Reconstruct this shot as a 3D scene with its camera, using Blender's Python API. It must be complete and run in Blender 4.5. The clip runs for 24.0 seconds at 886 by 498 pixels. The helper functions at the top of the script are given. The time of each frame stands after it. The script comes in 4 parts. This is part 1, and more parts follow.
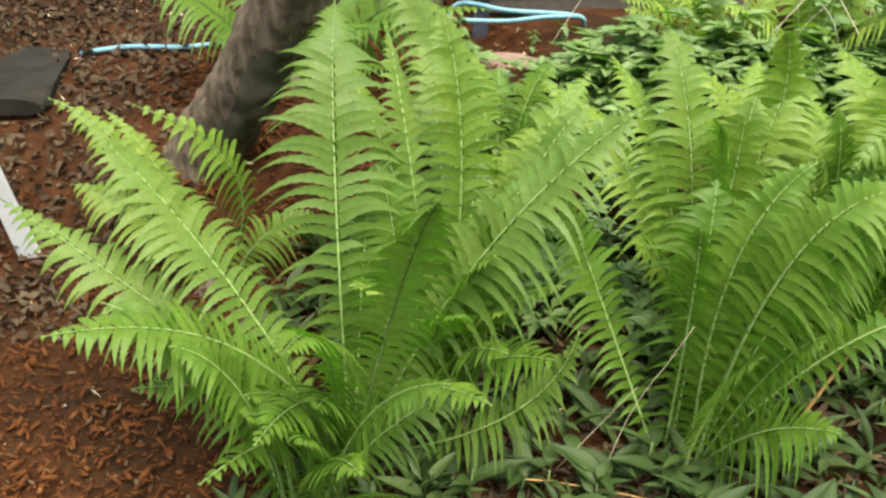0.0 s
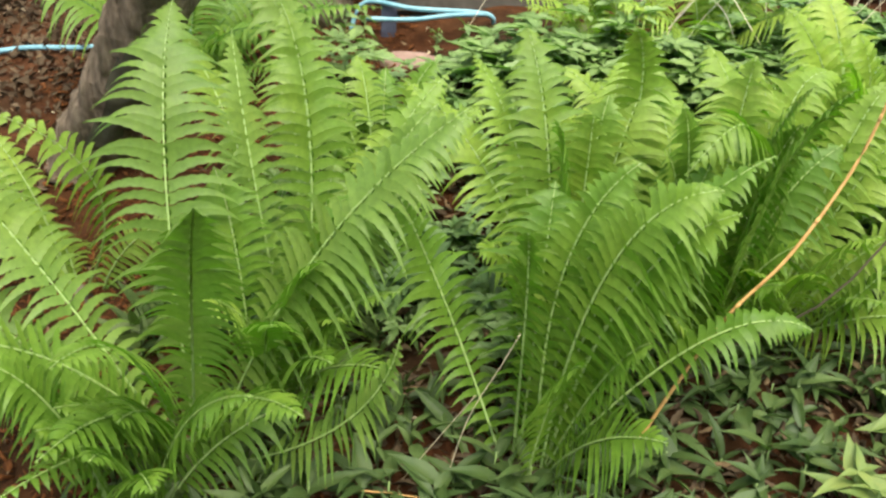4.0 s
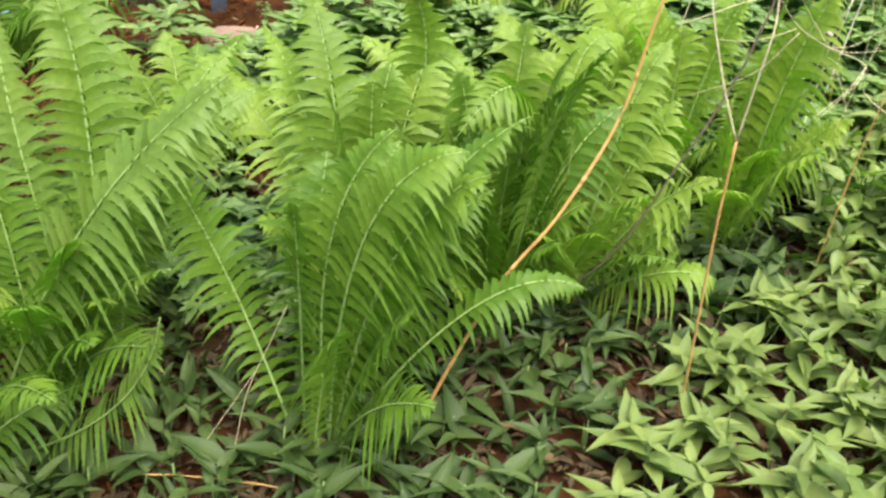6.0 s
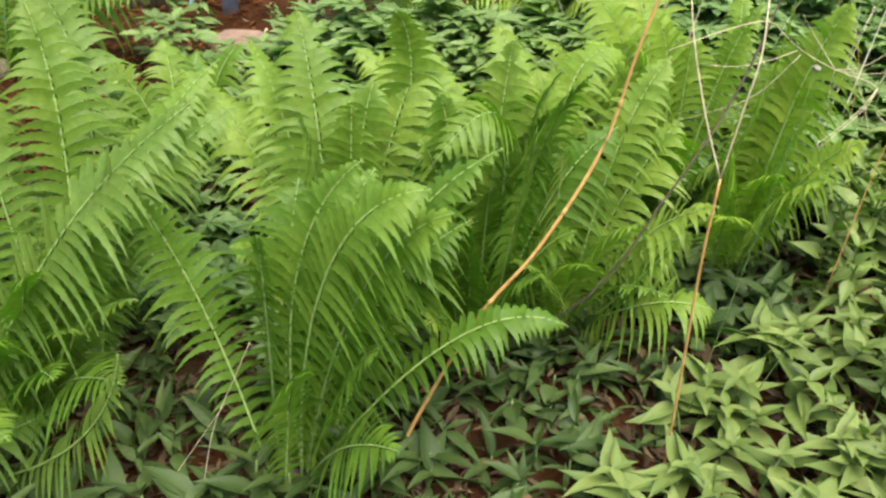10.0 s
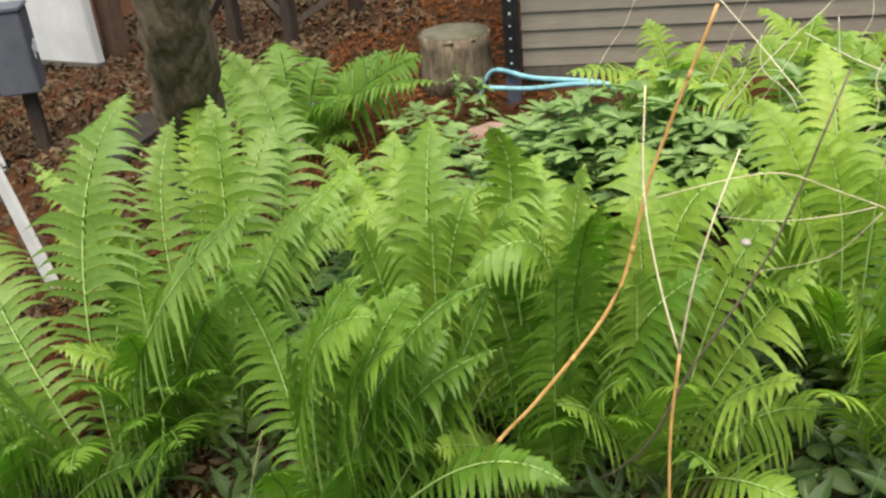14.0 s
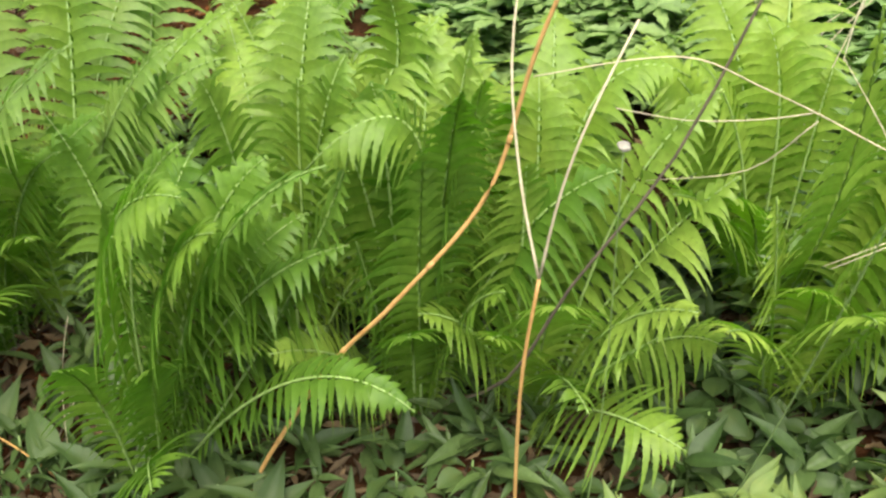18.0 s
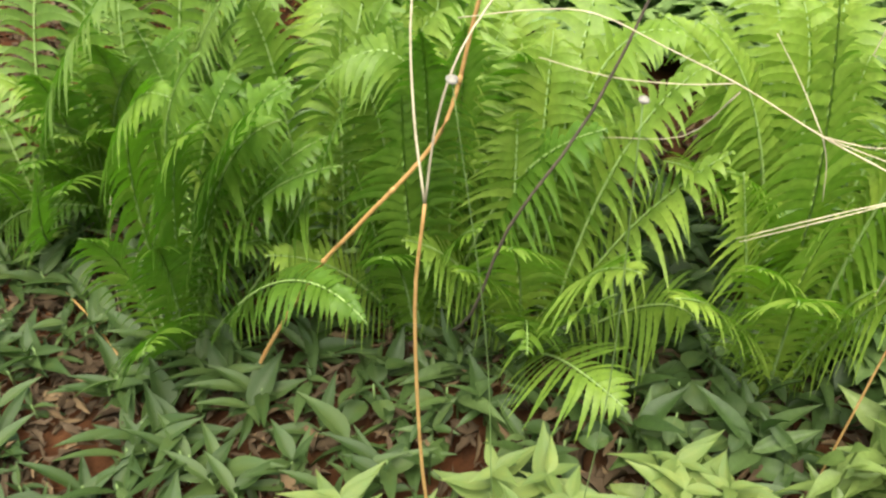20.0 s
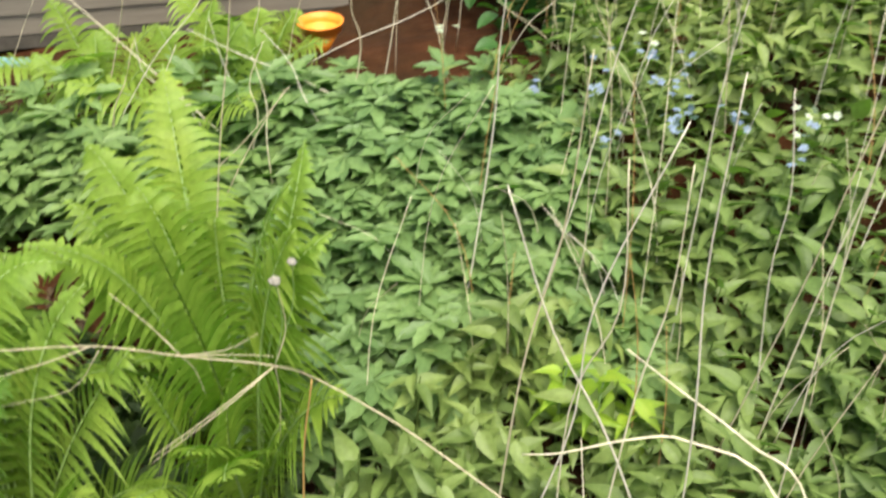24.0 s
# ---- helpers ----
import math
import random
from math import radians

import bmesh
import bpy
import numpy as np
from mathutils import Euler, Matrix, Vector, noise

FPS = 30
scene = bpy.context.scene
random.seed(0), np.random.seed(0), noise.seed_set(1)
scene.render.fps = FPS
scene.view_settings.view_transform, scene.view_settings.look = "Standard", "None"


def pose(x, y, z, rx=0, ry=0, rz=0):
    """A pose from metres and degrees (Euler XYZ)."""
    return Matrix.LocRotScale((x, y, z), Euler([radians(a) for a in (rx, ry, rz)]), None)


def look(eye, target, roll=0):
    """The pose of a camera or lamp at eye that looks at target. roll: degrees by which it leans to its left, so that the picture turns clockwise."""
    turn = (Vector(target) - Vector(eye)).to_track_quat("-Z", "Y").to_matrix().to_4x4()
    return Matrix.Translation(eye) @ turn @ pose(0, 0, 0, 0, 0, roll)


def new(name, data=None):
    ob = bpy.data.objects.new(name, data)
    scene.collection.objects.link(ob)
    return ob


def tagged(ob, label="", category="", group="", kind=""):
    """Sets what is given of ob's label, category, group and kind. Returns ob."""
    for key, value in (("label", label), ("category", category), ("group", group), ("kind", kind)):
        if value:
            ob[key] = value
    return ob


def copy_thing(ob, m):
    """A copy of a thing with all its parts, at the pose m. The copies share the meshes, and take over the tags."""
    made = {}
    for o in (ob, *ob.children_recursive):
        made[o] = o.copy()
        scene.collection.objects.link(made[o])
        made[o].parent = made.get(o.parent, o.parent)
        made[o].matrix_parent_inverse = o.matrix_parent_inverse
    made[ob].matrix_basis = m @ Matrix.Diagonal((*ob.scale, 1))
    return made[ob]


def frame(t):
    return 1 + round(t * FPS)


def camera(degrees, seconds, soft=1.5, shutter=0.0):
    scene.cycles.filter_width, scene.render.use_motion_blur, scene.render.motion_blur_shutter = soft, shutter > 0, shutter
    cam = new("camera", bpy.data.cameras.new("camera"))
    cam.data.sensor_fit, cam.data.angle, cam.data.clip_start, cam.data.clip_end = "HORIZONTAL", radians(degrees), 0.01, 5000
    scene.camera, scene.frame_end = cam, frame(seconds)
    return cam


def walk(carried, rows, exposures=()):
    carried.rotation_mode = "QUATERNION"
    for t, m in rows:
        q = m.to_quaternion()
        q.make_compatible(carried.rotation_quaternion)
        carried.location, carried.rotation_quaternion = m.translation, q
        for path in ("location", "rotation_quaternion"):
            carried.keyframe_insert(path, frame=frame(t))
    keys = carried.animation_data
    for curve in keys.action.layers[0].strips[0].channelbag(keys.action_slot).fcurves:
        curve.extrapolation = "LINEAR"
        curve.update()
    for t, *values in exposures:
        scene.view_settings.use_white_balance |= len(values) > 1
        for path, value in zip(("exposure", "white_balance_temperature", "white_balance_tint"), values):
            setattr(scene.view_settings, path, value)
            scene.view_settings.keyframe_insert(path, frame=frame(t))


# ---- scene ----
cam = camera(50.6, 24.0, soft=2.5, shutter=0.4)
PATH = [
    (0, (-0.089, -0.080, 1.719), (-0.064, 1.658, 0.730), 3.68),
    (0.5, (-0.073, -0.082, 1.724), (-0.075, 1.664, 0.750), 2.52),
    (1, (-0.062, -0.079, 1.732), (-0.046, 1.668, 0.758), 2.72),
    (1.5, (-0.035, -0.061, 1.745), (0.027, 1.689, 0.780), 1.90),
    (2, (-0.014, -0.053, 1.755), (0.105, 1.691, 0.784), 1.64),
    (2.5, (0.082, -0.044, 1.817), (0.244, 1.708, 0.866), 0.88),
    (4.5, (0.342, -0.005, 1.673), (0.361, 1.727, 0.674), 4.03),
    (5, (0.420, -0.030, 1.649), (0.482, 1.702, 0.650), 4.21),
    (5.5, (0.555, -0.003, 1.667), (0.701, 1.709, 0.643), 3.77),
    (6, (0.621, -0.013, 1.704), (0.840, 1.695, 0.688), 4.10),
    (6.5, (0.643, 0.018, 1.754), (0.895, 1.711, 0.720), 3.76),
    (7, (0.655, 0.040, 1.764), (0.904, 1.735, 0.732), 3.12),
    (7.5, (0.658, 0.041, 1.795), (0.907, 1.742, 0.774), 2.98),
    (8, (0.671, 0.022, 1.787), (0.924, 1.752, 0.816), 2.87),
    (8.5, (0.675, 0.014, 1.785), (0.930, 1.753, 0.831), 3.75),
    (9, (0.687, 0.014, 1.761), (0.842, 1.742, 0.767), 3.16),
    (9.5, (0.726, 0.048, 1.759), (0.868, 1.758, 0.732), 3.55),
    (11.5, (1.222, 0.393, 1.792), (0.954, 2.035, 0.682), -0.77),
    (12, (1.419, 0.463, 1.791), (0.926, 2.066, 0.703), -0.88),
    (12.5, (1.547, 0.448, 1.793), (0.846, 2.000, 0.745), -2.08),
    (13, (1.658, 0.423, 1.792), (0.828, 1.940, 0.788), -3.23),
    (13.5, (1.699, 0.399, 1.809), (0.849, 1.933, 0.847), -4.80),
    (14, (1.694, 0.403, 1.831), (0.846, 1.966, 0.916), -5.50),
    (14.5, (1.687, 0.393, 1.813), (0.873, 1.959, 0.872), -4.40),
    (15, (1.700, 0.405, 1.795), (0.902, 1.941, 0.793), -4.62),
    (15.5, (1.722, 0.396, 1.786), (0.956, 1.931, 0.758), -4.73),
    (16, (1.718, 0.404, 1.775), (0.974, 1.942, 0.735), -4.33),
    (16.5, (1.708, 0.480, 1.736), (1.004, 1.998, 0.639), -3.87),
    (17, (1.686, 0.583, 1.709), (0.952, 2.089, 0.617), -3.05),
    (17.5, (1.703, 0.669, 1.689), (0.990, 2.181, 0.593), 1.21),
    (18, (1.721, 0.763, 1.677), (1.011, 2.232, 0.521), 0.78),
    (18.5, (1.781, 0.838, 1.673), (1.000, 2.255, 0.497), -0.25),
    (19, (1.869, 0.909, 1.693), (1.043, 2.248, 0.458), 1.69),
    (19.5, (2.000, 0.905, 1.692), (1.078, 2.166, 0.443), 1.55),
    (21.5, (2.333, 0.828, 1.803), (1.102, 1.931, 0.676), -2.31),
    (22, (2.295, 0.853, 1.867), (1.297, 2.148, 0.716), -1.77),
    (22.5, (2.298, 0.942, 1.908), (1.664, 2.373, 0.662), 0.70),
    (23, (2.326, 0.963, 1.918), (2.010, 2.450, 0.617), 2.71),
    (23.5, (2.331, 0.987, 1.997), (2.109, 2.519, 0.731), 0.71),
    (24, (2.302, 0.961, 2.085), (2.191, 2.575, 0.909), -0.14),
]
walk(cam, [(t, look(eye, target, roll)) for t, eye, target, roll in PATH],
     [(0, 1.54), (2, 1.42), (4.5, 1.66), (6, 1.73), (7, 1.69), (9, 1.51), (12, 1.45), (14, 1.37), (16, 1.45), (17, 1.59), (19, 1.63), (22, 1.55), (23, 1.41), (24, 1.33)])

# ---- light: a bright overcast sky ----
world = bpy.data.worlds.new("overcast_sky")
scene.world = world
world.use_nodes = True
wn = world.node_tree.nodes
sky = wn.new("ShaderNodeTexSky")
sky.sky_type = "NISHITA"
sky.sun_disc = False
sky.sun_elevation = radians(70)
sky.sun_rotation = radians(152)
sky.air_density, sky.dust_density, sky.ozone_density = 1.0, 4.0, 1.0
wn["Background"].inputs["Strength"].default_value = 0.095
world.node_tree.links.new(sky.outputs[0], wn["Background"].inputs["Color"])
sun = new("sun", bpy.data.lights.new("sun", "SUN"))
sun.data.energy, sun.data.angle, sun.data.color = 2.7, radians(60), (1.0, 0.96, 0.86)
sun.matrix_world = look((1.0, -1.9, 6.0), (0, 0, 0))


# ---- materials ----
def nodes_of(name):
    m = bpy.data.materials.new(name)
    m.use_nodes = True
    t = m.node_tree
    return m, t, t.nodes["Principled BSDF"]


def ramp_of(t, fac, stops):
    r = t.nodes.new("ShaderNodeValToRGB")
    while len(r.color_ramp.elements) < len(stops):
        r.color_ramp.elements.new(0.5)
    for e, (p, c) in zip(r.color_ramp.elements, stops):
        e.position, e.color = p, (*c, 1)
    t.links.new(fac, r.inputs[0])
    return r.outputs[0]


def noise_of(t, scale, detail=4.0, rough=0.6, coord="Object"):
    tc = t.nodes.new("ShaderNodeTexCoord")
    n = t.nodes.new("ShaderNodeTexNoise")
    n.inputs["Scale"].default_value, n.inputs["Detail"].default_value, n.inputs["Roughness"].default_value = scale, detail, rough
    t.links.new(tc.outputs[coord], n.inputs["Vector"])
    return n.outputs["Fac"]


def mixed(t, a, b, fac, blend="MIX"):
    """Colour mix of two sockets or colours."""
    n = t.nodes.new("ShaderNodeMix")
    n.data_type, n.blend_type = "RGBA", blend
    for key, v in (("A", a), ("B", b)):
        s = [i for i in n.inputs if i.name == key and i.type == "RGBA"][0]
        if isinstance(v, tuple):
            s.default_value = (*v, 1)
        else:
            t.links.new(v, s)
    if isinstance(fac, (int, float)):
        n.inputs[0].default_value = fac
    else:
        t.links.new(fac, n.inputs[0])
    return [o for o in n.outputs if o.type == "RGBA"][0]


def bump_of(t, p, height, strength, distance):
    b = t.nodes.new("ShaderNodeBump")
    b.inputs["Strength"].default_value, b.inputs["Distance"].default_value = strength, distance
    t.links.new(height, b.inputs["Height"])
    t.links.new(b.outputs[0], p.inputs["Normal"])


def leaf_material(name, dark, mid, light, rough=0.45, through_light=0.35, grain=60.0, hue=0.0):
    """Thin green leaf: varies from leaf to leaf and plant to plant, with fine mottling, and lets light through."""
    m, t, p = nodes_of(name)
    geo, info = t.nodes.new("ShaderNodeNewGeometry"), t.nodes.new("ShaderNodeObjectInfo")
    mix = t.nodes.new("ShaderNodeMath")
    mix.operation = "MULTIPLY_ADD"
    t.links.new(geo.outputs["Random Per Island"], mix.inputs[0])
    mix.inputs[1].default_value = 0.55
    half = t.nodes.new("ShaderNodeMath")
    half.operation = "MULTIPLY"
    half.inputs[1].default_value = 0.45
    t.links.new(info.outputs["Random"], half.inputs[0])
    t.links.new(half.outputs[0], mix.inputs[2])
    base = ramp_of(t, mix.outputs[0], [(0.0, dark), (0.5, mid), (1.0, light)])
    fine = noise_of(t, grain, 3)
    col = mixed(t, base, ramp_of(t, fine, [(0.3, (0.72, 0.74, 0.7)), (0.7, (1.0, 1.0, 1.0))]), 1.0, "MULTIPLY")
    big = noise_of(t, 2.2, 2, coord="Generated")
    col = mixed(t, col, ramp_of(t, big, [(0.35, (0.85, 0.95, 0.9)), (0.7, (1.0, 1.0, 0.86))]), 1.0, "MULTIPLY")
    t.links.new(col, p.inputs["Base Color"])
    p.inputs["Roughness"].default_value = rough
    p.inputs["Specular IOR Level"].default_value = 0.34 if name.startswith("fern") else 0.32
    bump_of(t, p, fine, 0.25, 0.004)
    tr = t.nodes.new("ShaderNodeBsdfTranslucent")
    warm = mixed(t, col, (0.7, 1.16, 0.27), 1.0, "MULTIPLY")
    t.links.new(warm, tr.inputs["Color"])
    mx = t.nodes.new("ShaderNodeMixShader")
    mx.inputs[0].default_value = through_light
    t.links.new(p.outputs[0], mx.inputs[1])
    t.links.new(tr.outputs[0], mx.inputs[2])
    t.links.new(mx.outputs[0], t.nodes["Material Output"].inputs["Surface"])
    return m


def grained(name, stops, scale, rough=0.8, bump=0.4, dist=0.01, stretch=None, metal=0.0, second=None, coord="Object"):
    """Rough opaque surface: colour ramp over noise, a second larger stain, and relief."""
    m, t, p = nodes_of(name)
    tc, mp, n = t.nodes.new("ShaderNodeTexCoord"), t.nodes.new("ShaderNodeMapping"), t.nodes.new("ShaderNodeTexNoise")
    t.links.new(tc.outputs[coord], mp.inputs[0])
    mp.inputs["Scale"].default_value = stretch or (1, 1, 1)
    t.links.new(mp.outputs[0], n.inputs["Vector"])
    n.inputs["Scale"].default_value, n.inputs["Detail"].default_value, n.inputs["Roughness"].default_value = scale, 7, 0.65
    col = ramp_of(t, n.outputs["Fac"], stops)
    info = t.nodes.new("ShaderNodeObjectInfo")
    geo = t.nodes.new("ShaderNodeNewGeometry")
    add = t.nodes.new("ShaderNodeMath")
    t.links.new(info.outputs["Random"], add.inputs[0])
    t.links.new(geo.outputs["Random Per Island"], add.inputs[1])
    col = mixed(t, col, ramp_of(t, add.outputs[0], [(0.0, (0.8, 0.8, 0.8)), (1.0, (1.1, 1.08, 1.05))]), 1.0, "MULTIPLY")
    if second:
        col = mixed(t, col, second[1], ramp_of(t, noise_of(t, second[0], 4), [(0.45, (0, 0, 0)), (0.65, (second[2],) * 3)]))
    t.links.new(col, p.inputs["Base Color"])
    p.inputs["Roughness"].default_value, p.inputs["Metallic"].default_value = rough, metal
    p.inputs["Specular IOR Level"].default_value = 0.08 if rough > 0.82 else 0.4
    bump_of(t, p, n.outputs["Fac"], bump, dist)
    return m


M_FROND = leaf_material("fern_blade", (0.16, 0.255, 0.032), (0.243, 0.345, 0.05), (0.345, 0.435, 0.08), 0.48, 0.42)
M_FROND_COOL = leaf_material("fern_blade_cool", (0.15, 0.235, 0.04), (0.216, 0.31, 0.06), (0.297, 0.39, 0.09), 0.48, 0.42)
# darker copy of the blade; also stands in for shade on low fronds
M_FROND_DEEP_SHADED = leaf_material("fern_blade_deep_shaded", (0.105, 0.2, 0.02), (0.155, 0.262, 0.03), (0.215, 0.325, 0.042), 0.5, 0.42)
M_FROND_GOLD = leaf_material("fern_blade_yellowish", (0.205, 0.305, 0.036), (0.29, 0.395, 0.055), (0.39, 0.48, 0.085), 0.5, 0.44)
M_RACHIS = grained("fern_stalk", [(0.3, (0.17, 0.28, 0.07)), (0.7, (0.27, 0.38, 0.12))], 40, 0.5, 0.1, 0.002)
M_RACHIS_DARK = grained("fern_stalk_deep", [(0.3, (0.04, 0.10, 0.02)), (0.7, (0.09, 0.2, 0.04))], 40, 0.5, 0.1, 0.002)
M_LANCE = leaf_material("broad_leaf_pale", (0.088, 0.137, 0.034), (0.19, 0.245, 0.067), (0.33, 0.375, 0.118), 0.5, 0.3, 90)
# deep leaf green, lowered further to stand in for shade beneath the fronds
M_LOW = leaf_material("low_leaf_deep_shaded", (0.03, 0.052, 0.013), (0.062, 0.1, 0.026), (0.135, 0.185, 0.058), 0.5, 0.3, 90)
M_PALM = leaf_material("lobed_leaf_bluish", (0.13, 0.205, 0.07), (0.205, 0.295, 0.102), (0.305, 0.405, 0.147), 0.45, 0.3, 80)
M_WILD = leaf_material("mixed_leaf", (0.12, 0.175, 0.045), (0.215, 0.28, 0.08), (0.33, 0.39, 0.125), 0.45, 0.33, 80)
M_SHRUB = leaf_material("shrub_leaf", (0.05, 0.13, 0.03), (0.09, 0.2, 0.045), (0.16, 0.28, 0.06), 0.45, 0.33, 60)
M_STEM = grained("green_stem", [(0.3, (0.12, 0.2, 0.06)), (0.7, (0.2, 0.3, 0.09))], 30, 0.6, 0.1, 0.002)
M_STRAW = grained("dry_straw", [(0.25, (0.52, 0.47, 0.31)), (0.75, (0.78, 0.72, 0.53))], 45, 0.7, 0.3, 0.002)
M_STRAW_GREY = grained("dry_straw_grey", [(0.25, (0.5, 0.46, 0.36)), (0.75, (0.74, 0.69, 0.56))], 45, 0.75, 0.3, 0.002)
M_TWIG = grained("pale_twig", [(0.25, (0.36, 0.31, 0.19)), (0.75, (0.62, 0.55, 0.37))], 45, 0.75, 0.3, 0.002)
M_ORANGE_STEM = grained("orange_stalk", [(0.25, (0.30, 0.16, 0.045)), (0.75, (0.55, 0.34, 0.12))], 35, 0.55, 0.3, 0.003)
M_DARK_STEM = grained("dark_twig", [(0.25, (0.06, 0.05, 0.035)), (0.75, (0.14, 0.11, 0.07))], 40, 0.8, 0.3, 0.003)
M_SEED = grained("seed_fluff", [(0.3, (0.15, 0.14, 0.11)), (0.7, (0.3, 0.29, 0.24))], 120, 0.9, 0.6, 0.004)
M_SOIL = grained("red_soil", [(0.25, (0.018, 0.007, 0.0025)), (0.5, (0.047, 0.018, 0.0065)), (0.8, (0.09, 0.04, 0.016))], 14, 0.95, 0.8, 0.03, second=(1.3, (0.026, 0.016, 0.007), 0.85))
M_LITTER = grained("dead_leaf", [(0.2, (0.024, 0.016, 0.009)), (0.55, (0.07, 0.05, 0.029)), (0.85, (0.17, 0.13, 0.08))], 7, 0.85, 0.3, 0.004)
M_LITTER_PALE = grained("pale_dead_leaf", [(0.2, (0.05, 0.034, 0.016)), (0.55, (0.12, 0.084, 0.044)), (0.85, (0.25, 0.185, 0.1))], 9, 0.85, 0.3, 0.004)
M_CHIP = grained("bark_chip", [(0.2, (0.045, 0.016, 0.005)), (0.6, (0.125, 0.048, 0.015)), (0.9, (0.3, 0.17, 0.075))], 18, 0.9, 0.5, 0.006)
M_BARK = grained("tree_bark", [(0.25, (0.07, 0.054, 0.037)), (0.48, (0.19, 0.148, 0.1)), (0.75, (0.36, 0.29, 0.2))], 15, 0.92, 1.0, 0.05, (2.4, 2.4, 0.55), second=(5, (0.05, 0.06, 0.028), 0.5))
M_CUT = grained("weathered_cut_wood", [(0.3, (0.065, 0.06, 0.04)), (0.7, (0.13, 0.12, 0.085))], 12, 0.9, 0.5, 0.01, second=(4, (0.05, 0.065, 0.03), 0.5))
M_SIDING = grained("vinyl_siding", [(0.35, (0.135, 0.117, 0.09)), (0.65, (0.175, 0.154, 0.12))], 25, 0.55, 0.1, 0.002, (0.2, 1, 3), second=(3, (0.13, 0.115, 0.09), 0.5))
M_TRIM = grained("dark_base_board", [(0.3, (0.05, 0.045, 0.035)), (0.7, (0.10, 0.09, 0.07))], 20, 0.8, 0.3, 0.004)
M_POST_BLACK = grained("black_enamel", [(0.3, (0.008, 0.008, 0.009)), (0.7, (0.02, 0.02, 0.022))], 40, 0.45, 0.2, 0.002, metal=0.3)
M_POST_GREY = grained("blue_grey_enamel", [(0.3, (0.06, 0.068, 0.1)), (0.7, (0.09, 0.1, 0.14))], 40, 0.5, 0.2, 0.002, metal=0.2)
M_BOX = grained("grey_box_paint", [(0.3, (0.055, 0.062, 0.075)), (0.7, (0.08, 0.087, 0.1))], 12, 0.55, 0.15, 0.003, second=(5, (0.045, 0.048, 0.052), 0.6))
M_CHALK = grained("white_chalk", [(0.3, (0.55, 0.55, 0.53)), (0.7, (0.75, 0.75, 0.72))], 80, 0.9, 0.3, 0.001)
M_WHITE = grained("white_panel", [(0.3, (0.4, 0.41, 0.4)), (0.7, (0.5, 0.51, 0.5))], 6, 0.6, 0.1, 0.004, second=(2, (0.34, 0.34, 0.31), 0.5))
M_HOSE = grained("pale_blue_hose", [(0.3, (0.1, 0.25, 0.3)), (0.7, (0.2, 0.38, 0.42))], 20, 0.4, 0.1, 0.002)
M_ROCK = grained("pinkish_stone", [(0.25, (0.15, 0.095, 0.07)), (0.7, (0.3, 0.21, 0.165))], 10, 0.85, 0.6, 0.015)
M_SLATE = grained("dark_stone", [(0.25, (0.012, 0.011, 0.008)), (0.7, (0.03, 0.027, 0.021))], 10, 0.85, 0.6, 0.015)
M_TIMBER = grained("dark_timber", [(0.25, (0.02, 0.016, 0.013)), (0.7, (0.055, 0.043, 0.033))], 16, 0.85, 0.5, 0.006, (4, 4, 0.6))
M_BROWN_POST = grained("brown_post", [(0.25, (0.045, 0.028, 0.02)), (0.7, (0.11, 0.07, 0.05))], 16, 0.85, 0.5, 0.006, (4, 4, 0.6))
M_ORANGE = grained("orange_plastic", [(0.3, (0.75, 0.22, 0.02)), (0.7, (0.9, 0.3, 0.03))], 10, 0.4, 0.05, 0.001)
M_BLUE = leaf_material("blue_petal", (0.24, 0.29, 0.52), (0.34, 0.39, 0.6), (0.45, 0.5, 0.7), 0.6, 0.4)
M_CREAM = leaf_material("white_petal", (0.6, 0.6, 0.5), (0.72, 0.72, 0.6), (0.8, 0.8, 0.7), 0.6, 0.3)
M_YELLOW_LEAF = leaf_material("yellow_green_leaf", (0.24, 0.36, 0.03), (0.32, 0.45, 0.04), (0.4, 0.5, 0.06), 0.45, 0.35)


# ---- mesh tools ----
def thing(name, label, category, group="", at=(0, 0, 0), kind=""):
    ob = new(name)
    ob.location = at
    return tagged(ob, label, category, group, kind)


def mesh_of(name, verts, faces, mat, smooth=True):
    me = bpy.data.meshes.new(name)
    me.from_pydata([tuple(v) for v in verts], [], [tuple(f) for f in faces])
    me.materials.append(mat)
    if smooth:
        me.polygons.foreach_set("use_smooth", np.ones(len(me.polygons), bool))
    me.update()
    return me


def part_mesh(name, me, parent, label="", at=None):
    ob = new(name, me)
    ob.parent = parent
    if at is not None:
        ob.matrix_basis = at
    return tagged(ob, label)


def part(name, bm, mat, parent, label="", smooth=False):
    me = bpy.data.meshes.new(name)
    bm.to_mesh(me)
    bm.free()
    me.materials.append(mat)
    if smooth:
        me.polygons.foreach_set("use_smooth", np.ones(len(me.polygons), bool))
    return part_mesh(name, me, parent, label)


def box_bm(size, at=(0, 0, 0), bevel=0.004, turn=None):
    bm = bmesh.new()
    bmesh.ops.create_cube(bm, size=1.0)
    for v in bm.verts:
        v.co = Vector((v.co.x * size[0], v.co.y * size[1], v.co.z * size[2]))
    if bevel:
        bmesh.ops.bevel(bm, geom=bm.edges[:], offset=bevel, segments=2, affect="EDGES")
    m = Matrix.Translation(at) @ (turn or Matrix())
    bm.transform(m)
    return bm


